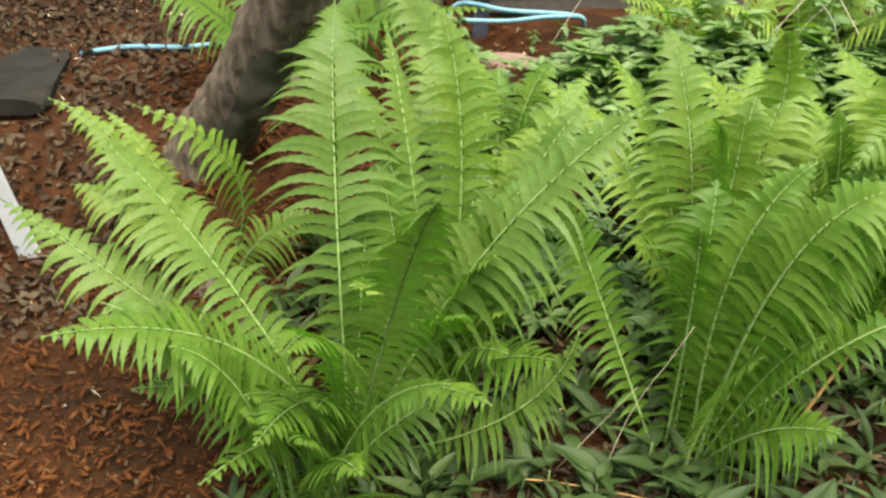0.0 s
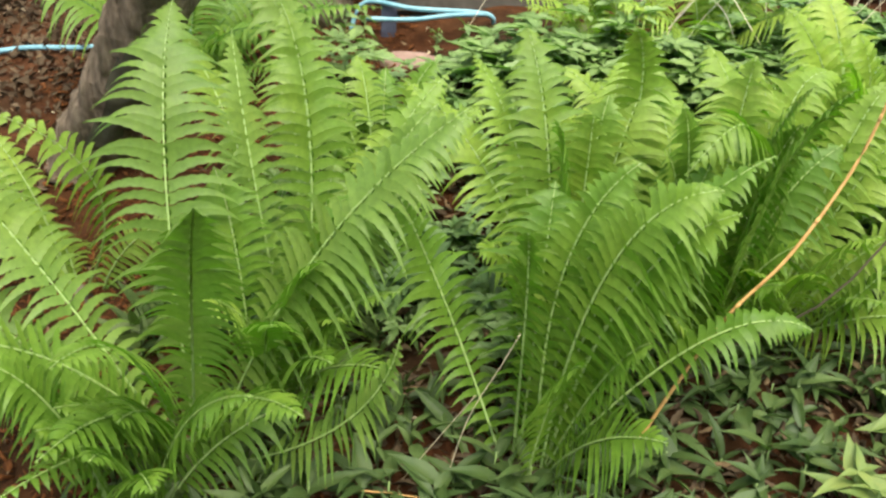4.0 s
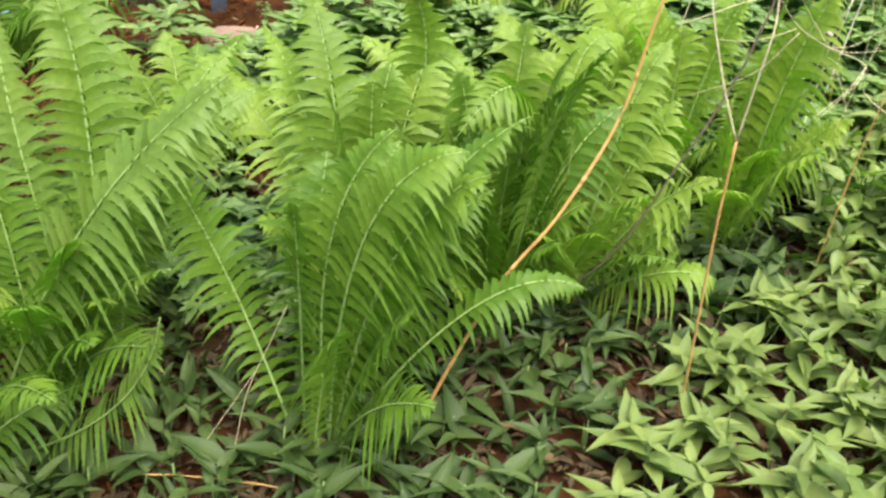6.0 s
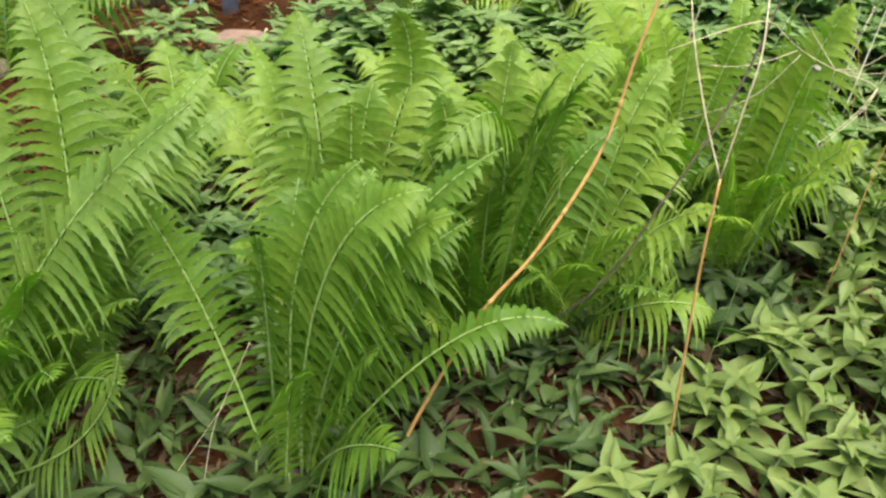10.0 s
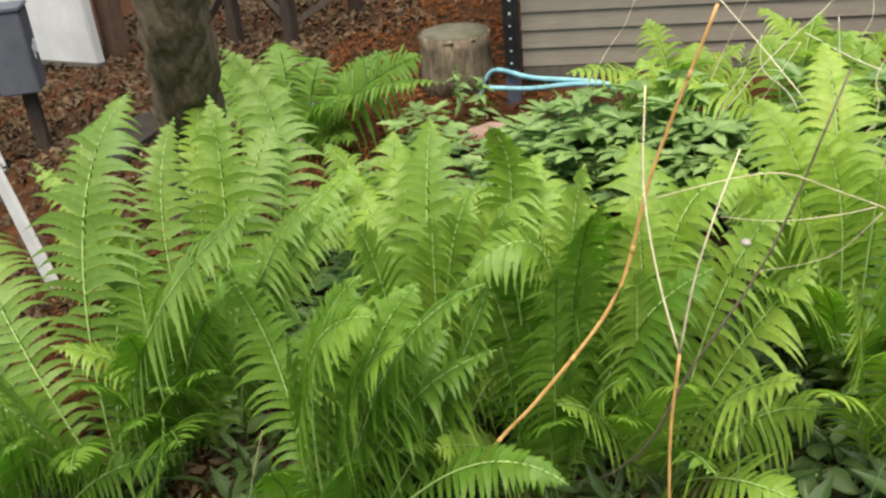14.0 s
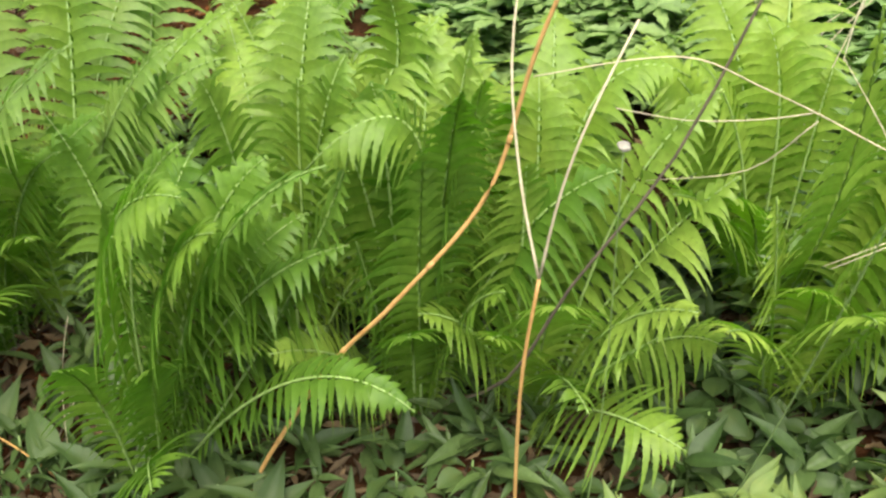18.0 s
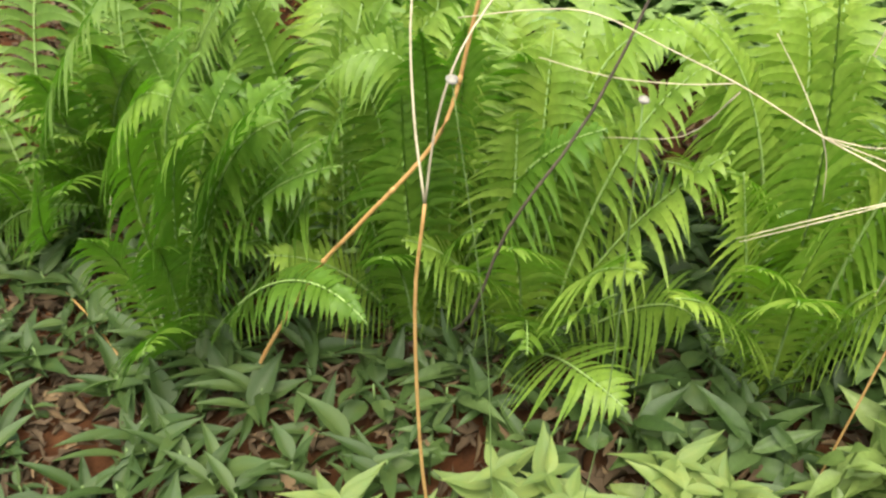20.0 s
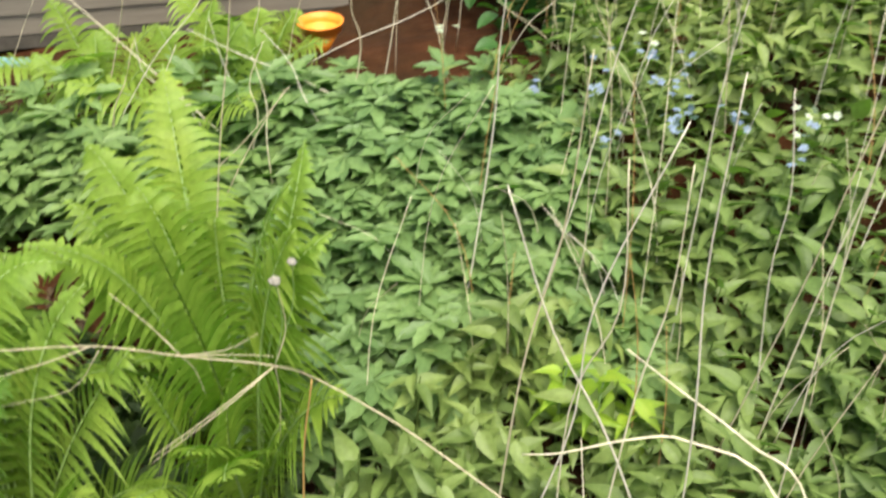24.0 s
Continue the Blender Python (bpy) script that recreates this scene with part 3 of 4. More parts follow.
ARC = {"middle": (-50, 110), "left": (60, 260), "right": (70, 160), "front_right": (20, 170), "right_outer": (0, 150)}
SKIRT = {
    "left": (-105, -125, -145), "middle": (-45,), "right": (-35, -65, -95, -125),
    "front_right": (-80, -110), "right_outer": (-20, -70, -110), "gap_fern": (-60, -90, -120), "rear_right": (-40, -70, -110),
    "rear_mid": (-60, -90, -120), "rear_left": (-70, -100, -130),
}
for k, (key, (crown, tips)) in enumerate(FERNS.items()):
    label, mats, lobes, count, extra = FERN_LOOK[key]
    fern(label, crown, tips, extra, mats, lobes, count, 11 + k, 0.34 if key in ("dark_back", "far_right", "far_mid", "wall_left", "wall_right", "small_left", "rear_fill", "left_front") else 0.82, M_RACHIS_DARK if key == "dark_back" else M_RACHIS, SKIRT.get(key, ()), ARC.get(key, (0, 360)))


# ---- ground cover ----
def leaf_template(kind):
    """Vertices and quads of one leaf of unit length along +x, lying flat with its upper side up."""
    n = 8
    xs = np.linspace(0, 1, n)
    if kind == "lance":
        w = 0.195 * np.sin(np.pi * np.clip(xs, 0, 1) ** 0.68) ** 1.15 * (1 - 0.3 * xs) + 0.005
    elif kind == "blade":
        w = 0.125 * np.sin(np.pi * np.clip(xs, 0, 1) ** 0.75) * (1 - 0.2 * xs) + 0.004
    elif kind == "round":
        w = 0.36 * np.sin(np.pi * np.clip(xs, 0, 1) ** 0.8) ** 0.75 + 0.004
    else:
        w = 0.178 * np.sin(np.pi * np.clip(xs, 0, 1) ** 0.85) * (1 + 0.2 * np.where(np.arange(n) % 2, 1, -1) * (xs > 0.15)) + 0.004
    if kind == "ovate":
        w = 0.235 * np.sin(np.pi * np.clip(xs, 0, 1) ** 0.62) ** 1.1 * (1 - 0.35 * xs) + 0.004
    bend = (-0.1 if kind == "toothed" else -0.3) * xs ** 2 + 0.1 * xs
    rows = []
    for i in range(n):
        rows += [(xs[i], -w[i], bend[i] + 0.28 * w[i]), (xs[i], -0.5 * w[i], bend[i] + 0.1 * w[i]), (xs[i], 0, bend[i] - 0.02), (xs[i], 0.5 * w[i], bend[i] + 0.1 * w[i]), (xs[i], w[i], bend[i] + 0.28 * w[i])]
    q = [(i * 5 + k, (i + 1) * 5 + k, (i + 1) * 5 + k + 1, i * 5 + k + 1) for i in range(n - 1) for k in range(4)]
    return np.array(rows), np.array(q)


LEAF = {k: leaf_template(k) for k in ("lance", "blade", "round", "toothed", "ovate")}


def leaf_matrix(at, yaw, pitch, roll, size):
    return np.array((Matrix.Translation(at) @ Matrix.Rotation(yaw, 4, "Z") @ Matrix.Rotation(-pitch, 4, "Y") @ Matrix.Rotation(roll, 4, "X") @ Matrix.Diagonal((size, size, size, 1))))


def plant_leaves(style, rng, size=1.0):
    """Leaf poses of one plant and its stem points, about the plant's foot."""
    out = []
    if style == "whorl":
        h = (0.13 + 0.15 * rng.random()) * size
        lean = rng.normal(0, 0.05, 2)
        tiers = 4
        for k in range(tiers):
            u = 0.35 + 0.65 * k / (tiers - 1)
            n = 4 if k == tiers - 1 else 2 + (k > 1)
            for i in range(n):
                yaw = 6.28 * i / n + k * 1.1 + rng.normal() * 0.25
                top = k == tiers - 1
                out.append(("lance", leaf_matrix((lean[0] * u, lean[1] * u, h * u), yaw, (0.5 if top else 0.12) + rng.normal() * 0.35, rng.normal() * 0.4, size * (0.09 if top else 0.138) * (0.75 + 0.5 * rng.random()))))
        return out, [(0, 0, 0), (lean[0] * 0.4, lean[1] * 0.4, h * 0.5), (lean[0], lean[1], h)]
    if style == "lobed":
        h = (0.07 + 0.17 * rng.random()) * size
        stems = []
        for k in range(4):
            yaw = k * 1.57 + rng.normal() * 0.4
            r = (0.05 + 0.07 * rng.random()) * size
            c = (r * math.cos(yaw), r * math.sin(yaw), h * (0.5 + 0.7 * rng.random()))
            for i, a in enumerate((-1.9, -1.25, -0.6, 0.0, 0.6, 1.25, 1.9)):
                out.append(("toothed", leaf_matrix(c, yaw + a + rng.normal() * 0.08, 0.06 + rng.normal() * 0.13, rng.normal() * 0.18, size * (0.135 - 0.024 * abs(a)) * (0.85 + 0.3 * rng.random()))))
        return out, [(0, 0, 0), (0, 0, h * 0.5), (0, 0, h * 0.8)]
    if style == "wild":
        h = (0.2 + 0.2 * rng.random()) * size
        n = 11
        for i in range(n):
            u = 0.3 + 0.7 * i / n
            out.append(("ovate" if rng.random() < 0.6 else "lance", leaf_matrix((0, 0, h * u), i * 2.4 + rng.normal() * 0.3, 0.15 + rng.normal() * 0.45, rng.normal() * 0.45, size * 0.1 * (0.7 + 0.6 * rng.random()))))
        return out, [(0, 0, 0), (0, 0, h * 0.5), (0.01, 0, h)]
    if style == "heart":
        h = (0.07 + 0.07 * rng.random()) * size
        for i in range(6):
            yaw = i * 1.05 + rng.normal() * 0.3
            out.append(("round", leaf_matrix((0.03 * math.cos(yaw), 0.03 * math.sin(yaw), h * (0.5 + 0.6 * rng.random())), yaw, -0.1 + rng.normal() * 0.25, rng.normal() * 0.25, size * 0.07 * (0.7 + 0.6 * rng.random()))))
        return out, [(0, 0, 0), (0, 0, h * 0.5), (0, 0, h * 0.8)]
    h = (0.03 + 0.11 * rng.random()) * size
    for i in range(4 + int(3 * rng.random())):
        kind = "blade" if rng.random() < 0.7 else "lance"
        out.append((kind, leaf_matrix((0, 0, h * (0.3 + 0.7 * i / 7)), i * 2.4 + rng.normal() * 0.5, 0.45 + rng.normal() * 0.4, rng.normal() * 0.4, size * 0.092 * (0.5 + 1.0 * rng.random()))))
    return out, [(0, 0, 0), (0, 0, h * 0.35), (0, 0, h * 0.7)]


def plant_model(style, name, label, category, group, mat, seed, size=1.0):
    """One plant with a stem and each leaf a part, at the origin."""
    rng = np.random.default_rng(seed)
    leaves, stem = plant_leaves(style, rng, size)
    root = thing(name, label, category, group)
    v, f = tube_arrays(stem, [0.0035, 0.003, 0.002], 5)
    part_mesh("stem", mesh_of("stem", v, f, M_STEM), root)
    for kind, m in leaves:
        part_mesh("leaf", LEAF_MESH[(kind, mat.name)], root, at=Matrix(m.tolist()))
    return root


LEAF_MESH = {(k, m.name): build_mesh(k + "_leaf", *LEAF[k], m) for k in LEAF for m in (M_LANCE, M_PALM, M_WILD, M_LOW)}


def spread(name, label, category, style, spots, mat, seed, size=1.0):
    """Many plants joined into one mesh of stuff."""
    rng = np.random.default_rng(seed)
    V, Q, n = [], [], 0
    for x, y in spots:
        small = 0.68 if style == "whorl" and x > 1.95 + 0.2 * noise.noise((x * 3, y * 3, 6)) else 1.0
        leaves, stem = plant_leaves(style, rng, small * size * (0.8 + 0.4 * rng.random()))
        base = np.array([x, y, gz(x, y)])
        c, s = math.cos(rng.random() * 6.28), math.sin(rng.random() * 6.28)
        for kind, m in leaves:
            v, q = LEAF[kind]
            w = v @ m[:3, :3].T + m[:3, 3] + base
            V.append(w)
            Q.append(q + n)
            n += len(w)
        sv, sf = tube_arrays([Vector(base) + Vector(p) for p in stem], 0.0025, 4)
        V.append(np.array(sv))
        Q.append(np.array(sf[:-2]) + n)
        n += len(sv)
    ob = new(name, build_mesh(name, np.concatenate(V), np.concatenate(Q), mat))
    return tagged(ob, label, category, kind="stuff")


def scatter(n, seed, box, keep):
    rng = np.random.default_rng(seed)
    out = []
    tries = 0
    while len(out) < n and tries < n * 40:
        tries += 1
        x, y = rng.uniform(box[0], box[1]), rng.uniform(box[2], box[3])
        if keep(x, y):
            out.append((x, y))
    return out


def is_broad(x, y):
    """Where the pale broad-leaved plants stand."""
    edge = 1.0 + 0.75 * (y - 1.25) + 0.35 * max(0, min(0.5, y - 1.55)) + 0.12 * noise.noise((x * 3, y * 3, 0))
    return x > edge and y < 2.45 + 0.35 * noise.noise((x * 2, y * 2, 5)) + max(0, x - 2.2) * 0.3


def is_lobed(x, y):
    return y > 2.5 + 0.66 * min(1, max(0, (1.75 - x) / 0.5)) and x > 0.25 + 0.25 * noise.noise((x * 2, y * 2, 2)) and y < 3.5 + 0.16 * min(1, max(0, (x - 1.35) / 0.2)) - 0.2 * max(0, x - 1.4) and (x > 0.42 + 0.3 * (y - 3.2) or y < 3.2) and not is_broad(x, y) and x < 2.65 + 0.3 * noise.noise((y * 2, x, 4))


def is_wild(x, y):
    return x > 2.25 and y > 2.2 and not is_broad(x, y) and not is_lobed(x, y) and not (x < 2.45 and y > 3.6)


NEAR_BROAD = scatter(62, 5, (1.0, 2.1, 1.05, 2.1), is_broad)
models = [plant_model("whorl", "broad_leaf_plant", "pale green broad-leaved plant with pointed leaves in whorls", "plant", "broad-leaved plants", M_LANCE, 40 + i, 0.92) for i in range(4)]
rs = random.Random(4)
for i, (x, y) in enumerate(NEAR_BROAD):
    m = Matrix.Translation((x, y, gz(x, y))) @ Matrix.Rotation(rs.uniform(0, 6.28), 4, "Z") @ Matrix.Rotation(rs.gauss(0, 0.08), 4, "X") @ Matrix.Diagonal((0.94, 0.94, 0.74, 1.0))
    if i < 4:
        models[i].matrix_basis = m
    else:
        copy_thing(models[i % 4], m)
spread("broad_leaf_bed", "dense bed of pale green broad-leaved plants", "ground cover", "whorl", scatter(290, 6, (1.7, 4.2, 0.9, 3.2), lambda x, y: is_broad(x, y) and (x > 2.35 or y < 1.75 or noise.noise((x * 5, y * 5, 31)) > 0.05)), M_WILD, 7, 0.88)
NEAR_LOBED = scatter(70, 15, (0.6, 2.7, 2.4, 3.7), is_lobed)
models = [plant_model("lobed", "lobed_leaf_plant", "blue-green plant with lobed divided leaves", "plant", "lobed-leaved plants", M_PALM, 60 + i, 0.88) for i in range(3)]
for i, (x, y) in enumerate(NEAR_LOBED):
    m = Matrix.Translation((x, y, gz(x, y))) @ Matrix.Rotation(rs.uniform(0, 6.28), 4, "Z")
    if i < 3:
        models[i].matrix_basis = m
    else:
        copy_thing(models[i % 3], m)
spread("lobed_leaf_bed", "dense blue-green bed of plants with divided leaves", "ground cover", "lobed", scatter(430, 16, (0.2, 3.2, 2.3, 4.3), is_lobed), M_PALM, 17, 0.8)
spread("lobed_undergrowth", "dark blue-green divided leaves growing between the ferns", "ground cover", "lobed", scatter(120, 26, (-0.3, 0.75, 2.15, 3.6), lambda x, y: not is_lobed(x, y) and x > -0.42 + 0.25 * (y - 2.2) and noise.noise((x * 4, y * 4, 3)) > -0.3 and (x - 0.2) ** 2 + (y - 3.72) ** 2 > 0.06), M_PALM, 27, 0.62)
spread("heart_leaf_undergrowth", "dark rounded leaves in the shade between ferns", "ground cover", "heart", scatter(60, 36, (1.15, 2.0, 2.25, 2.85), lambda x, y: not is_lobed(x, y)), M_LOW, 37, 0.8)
spread("wild_bed", "mixed light green weeds and wildflowers", "ground cover", "wild", scatter(2500, 18, (1.9, 5.2, 1.5, 6.0), lambda x, y: is_wild(x, y) or (is_broad(x, y) and x > 1.95 and noise.noise((x * 4, y * 4, 8)) > -0.35)), M_WILD, 19, 0.75)
is_low = lambda x, y: not is_broad(x, y) and noise.noise((x * 6.1, y * 6.1, 4)) > -0.5 and x > -0.55 + 0.2 * noise.noise((x * 3, y * 3, 9)) and (x > 0.6 or noise.noise((x * 7, y * 7, 14)) > -0.12)
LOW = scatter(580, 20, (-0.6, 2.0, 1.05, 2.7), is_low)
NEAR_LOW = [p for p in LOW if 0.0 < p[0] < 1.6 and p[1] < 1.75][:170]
spread("low_bed", "small dark green leaves creeping under the ferns, darkened further for shade", "ground cover", "low", [p for p in LOW if p not in NEAR_LOW], M_LOW, 21)
models = [plant_model("low", "low_leaf_plant", "small dark green lance-leaved plant on leaf litter, darkened further for shade", "plant", "low plants", M_LOW, 140 + i, 0.8 + 0.1 * i) for i in range(6)]
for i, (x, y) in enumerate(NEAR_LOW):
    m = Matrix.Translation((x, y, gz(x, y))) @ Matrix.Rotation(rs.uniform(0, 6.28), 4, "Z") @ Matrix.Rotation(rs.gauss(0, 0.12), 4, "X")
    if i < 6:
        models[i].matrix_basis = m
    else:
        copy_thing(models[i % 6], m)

for i, (x, y, size) in enumerate([(-0.10, 4.0, 0.62), (-0.02, 4.06, 0.8), (-0.16, 4.1, 0.6), (0.02, 3.9, 0.5), (0.3, 3.95, 0.5), (0.42, 3.86, 0.55)]):
    ob = plant_model("wild", "leafy_weed", "blue-green leafy weed at the foot of the steel post", "plant", "leafy weeds", M_PALM, 260 + i, size)
    ob.location = (x, y, gz(x, y))

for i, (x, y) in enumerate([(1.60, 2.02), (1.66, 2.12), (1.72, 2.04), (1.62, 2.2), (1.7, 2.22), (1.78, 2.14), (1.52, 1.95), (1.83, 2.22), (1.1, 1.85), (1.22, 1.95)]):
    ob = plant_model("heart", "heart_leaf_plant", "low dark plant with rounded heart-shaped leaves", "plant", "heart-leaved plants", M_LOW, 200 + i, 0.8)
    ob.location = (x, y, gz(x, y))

# ---- structures behind ----
wall = thing("house_skirting", "beige vinyl-sided house wall with dark base board", "wall", at=(0.09, 4.3, 0), kind="structure")
wall.rotation_euler.z = 0.3
WX0, WX1, WY, WZ = 0.0, 1.62, 0.0, 0.575
board = 0.082
for i in range(16):
    z = WZ + i * board
    bm = bmesh.new()
    prof = [(0, 0.0), (-0.016, 0.003), (-0.004, board + 0.002), (0.02, board + 0.002), (0.02, 0.0)]
    a = [bm.verts.new((WX0, WY + p[0], z + p[1])) for p in prof]
    b = [bm.verts.new((WX1, WY + p[0], z + p[1])) for p in prof]
    n = len(prof)
    for k in range(n):
        bm.faces.new((a[k], a[(k + 1) % n], b[(k + 1) % n], b[k]))
    bm.faces.new(a[::-1])
    bm.faces.new(b)
    bmesh.ops.recalc_face_normals(bm, faces=bm.faces)
    part("siding_board", bm, M_SIDING, wall)
part("base_board", box_bm((WX1 - WX0, 0.04, 0.06), ((WX0 + WX1) / 2, WY + 0.006, WZ - 0.03)), M_TRIM, wall, "dark wooden base board")
part("wall_core", box_bm((WX1 - WX0 - 0.004, 2.0, 1.9), ((WX0 + WX1) / 2, WY + 1.03, WZ + 0.4), 0), M_TRIM, wall)

post = thing("steel_post", "perforated black steel post with a blue-grey foot", "post", at=(0.08, 4.2, gz(0.08, 4.2)))
PJ = 0.59 - gz(0.08, 4.2)
bm = box_bm((0.07, 0.012, PJ + 0.1), (0, 0, (PJ - 0.1) / 2), 0.003)
part("foot", bm, M_POST_GREY, post, "blue-grey painted foot")
bm = box_bm((0.03, 0.008, 1.2), (0, -0.006, PJ + 0.6), 0.002)
part("web", bm, M_POST_BLACK, post)
for sx in (-1, 1):
    part("flange", box_bm((0.022, 0.02, 1.2), (sx * 0.026, 0.004, PJ + 0.6), 0.003), M_POST_BLACK, post)
for i in range(20):
    bm = bmesh.new()
    bmesh.ops.create_circle(bm, cap_ends=True, segments=10, radius=0.0055)
    bm.transform(Matrix.Translation((0, -0.0115, PJ + 0.03 + i * 0.056)) @ Matrix.Rotation(math.pi / 2, 4, "X"))
    part("hole", bm, M_WHITE, post)

stump = thing("tree_stump", "short weathered grey tree stump, flat sawn top", "stump", at=(-0.27, 4.34, gz(-0.27, 4.34) - 0.05))
SH = 0.71 - gz(-0.27, 4.34) + 0.05
rv, rf = tube_arrays([(0, 0, 0), (0, 0, SH * 0.4), (0, 0, SH * 0.8), (0, 0, SH)], [0.19, 0.17, 0.165, 0.17], 28, 0.05)
part_mesh("bark", mesh_of("bark", rv, rf, M_BARK), stump)
rv, rf = tube_arrays([(0, 0, SH - 0.02), (0, 0, SH + 0.006), (0, 0, SH + 0.008)], [0.162, 0.158, 0.09], 28, 0.04)
part_mesh("sawn_top", mesh_of("sawn_top", rv, rf, M_CUT), stump, "pale grey sawn top")

tree = thing("tree", "leaning tree trunk with rough grey-brown bark", "tree", at=(-0.965, 3.204, gz(-0.965, 3.204) - 0.05))
line = smooth_line([(0.0, 0, 0), (0.028, -0.028, 0.1), (0.15, -0.147, 0.3), (0.31, -0.304, 0.59), (0.48, -0.471, 0.9), (0.62, -0.6, 1.25), (0.78, -0.68, 2.0), (0.95, -0.7, 3.4)], 90)
rad = [0.122 + 0.05 * math.exp(-p.z / 0.12) - 0.01 * p.z for p in line]
rv, rf = tube_arrays(line, rad, 44, 0.0)
axis_of = lambda k: line[min(k // 44, len(line) - 1)]
rv = [v + (v - axis_of(k)).normalized() * (0.022 * noise.noise((v.x * 20, v.y * 20, v.z * 4)) + 0.012 * noise.noise((v.x * 48, v.y * 48, v.z * 16))) for k, v in enumerate(rv)]
part_mesh("trunk", mesh_of("trunk", rv, rf, M_BARK), tree)
# a smooth old scar where the bark has come away
SCAR = []
for k in range(len(line) * 44 - 44):
    v, c = rv[k], axis_of(k)
    out_ = (v - c).normalized()
    d_ = out_.dot(Vector((0.35, -0.93, 0)))
    SCAR.append(d_ > 0.72 + 0.1 * noise.noise((v.z * 9, v.x * 9, 1)) and 0.16 < v.z < 0.62 + 0.06 * noise.noise((v.x * 14, 0, 2)))
sv_ = [v + (v - axis_of(k)).normalized() * 0.006 for k, v in enumerate(rv)]
sf_ = [f for f in rf if len(f) == 4 and all(i < len(SCAR) and SCAR[i] for i in f)]
used = sorted({i for f in sf_ for i in f})
back = {i: n for n, i in enumerate(used)}
part_mesh("bark_scar", mesh_of("bark_scar", [sv_[i] for i in used], [tuple(back[i] for i in f) for f in sf_], M_CUT), tree, "smooth grey-green bark scar")

box = thing("utility_box", "grey metal utility box with chalk marks on a dark post", "utility box", at=(-2.49, 3.68, gz(-2.49, 3.68)))
BZ = 0.5 - gz(-2.49, 3.68)
turn = Matrix.Rotation(radians(38), 4, "Z")
part("case", box_bm((0.2, 0.2, 0.42), (0, 0, BZ + 0.21), 0.008, turn), M_BOX, box)
part("lid", box_bm((0.215, 0.215, 0.02), (0, 0, BZ + 0.43), 0.006, turn), M_BOX, box)
part("support", box_bm((0.07, 0.07, BZ + 0.1), (0, 0.02, (BZ - 0.1) / 2), 0.006, turn), M_TIMBER, box, "dark timber support")
for dx, dz, ang, ln in ((-0.03, 0.24, 0.5, 0.04), (-0.012, 0.23, 0.0, 0.075), (0.03, 0.245, 0.1, 0.07), (0.052, 0.245, 0.1, 0.07)):
    m = turn @ Matrix.Translation((0.104, dx, BZ + dz - 0.03)) @ Matrix.Rotation(ang, 4, "X")
    part("chalk_mark", box_bm((0.004, 0.009, ln), (0, 0, 0), 0, m), M_CHALK, box, "white chalk stroke")

white = thing("white_wall", "plain white panelled side of a mobile home", "wall", at=(-4.2, 5.0, 0.2), kind="structure")
part("panel", box_bm((1.75, 0.08, 2.4), (0, 0, 1.2), 0.01), M_WHITE, white)
part("base_rail", box_bm((1.75, 0.1, 0.04), (0, 0, 0.0), 0.006), M_TRIM, white)

bpost = thing("timber_post", "brown square timber post beside the white wall", "post", at=(-3.35, 5.2, gz(-3.35, 5.2)))
part("shaft", box_bm((0.13, 0.13, 2.2), (0, 0, 1.0), 0.008), M_BROWN_POST, bpost)

frame_ = thing("timber_trestle", "black timber trestle with crossed braces", "trestle", at=(0, 0, 0))
for x, y in ((-2.36, 5.3), (-2.14, 5.6), (-1.84, 5.2), (-1.66, 5.7)):
    part("leg", box_bm((0.075, 0.075, 1.3), (x, y, gz(x, y) + 0.6), 0.006), M_TIMBER, frame_)
for (x0, y0, z0), (x1, y1, z1) in (((-2.7, 5.3, 0.05), (-2.14, 5.5, 0.7)), ((-2.36, 5.3, 0.6), (-1.84, 5.25, 0.05)), ((-1.84, 5.2, 0.1), (-1.66, 5.7, 0.2))):
    rv, rf = tube_arrays([(x0, y0, gz(x0, y0) + z0), (x1, y1, gz(x1, y1) + z1)], 0.03, 4)
    part_mesh("brace", mesh_of("brace", rv, rf, M_TIMBER, False), frame_)
part("rail", box_bm((1.0, 0.06, 0.09), (-2.1, 5.4, gz(-2.1, 5.4) + 1.2), 0.006), M_TIMBER, frame_)


def strand(name, label, category, points, r0, r1, mat, group="", n=16, sides=6):
    line = smooth_line(points, n)
    rv, rf = tube_arrays(line, np.linspace(r0, r1, len(line)), sides)
    return tagged(new(name, mesh_of(name, rv, rf, mat)), label, category, group)


def over(x, y, h):
    return (x, y, gz(x, y) + h)


strand("hose", "pale blue garden hose lying on the soil", "hose", [over(-0.1, 4.2, 0.0), (-0.03, 4.22, 0.57), (0.2, 4.14, 0.575), (0.51, 4.16, 0.565), (0.56, 4.2, 0.5)], 0.011, 0.011, M_HOSE, n=24, sides=8)
strand("hose", "pale blue garden hose doubled back beside the post", "hose", [(-0.02, 4.1, 0.53), (0.19, 4.11, 0.535), (0.36, 4.12, 0.56), (0.52, 4.12, 0.575)], 0.011, 0.011, M_HOSE, n=24, sides=8)
strand("hose", "pale blue garden hose across bare soil", "hose", [over(-1.72, 4.0, 0.02), over(-1.5, 4.02, 0.03), over(-1.18, 4.0, 0.025), over(-0.7, 4.15, 0.02)], 0.012, 0.012, M_HOSE, n=24, sides=8)


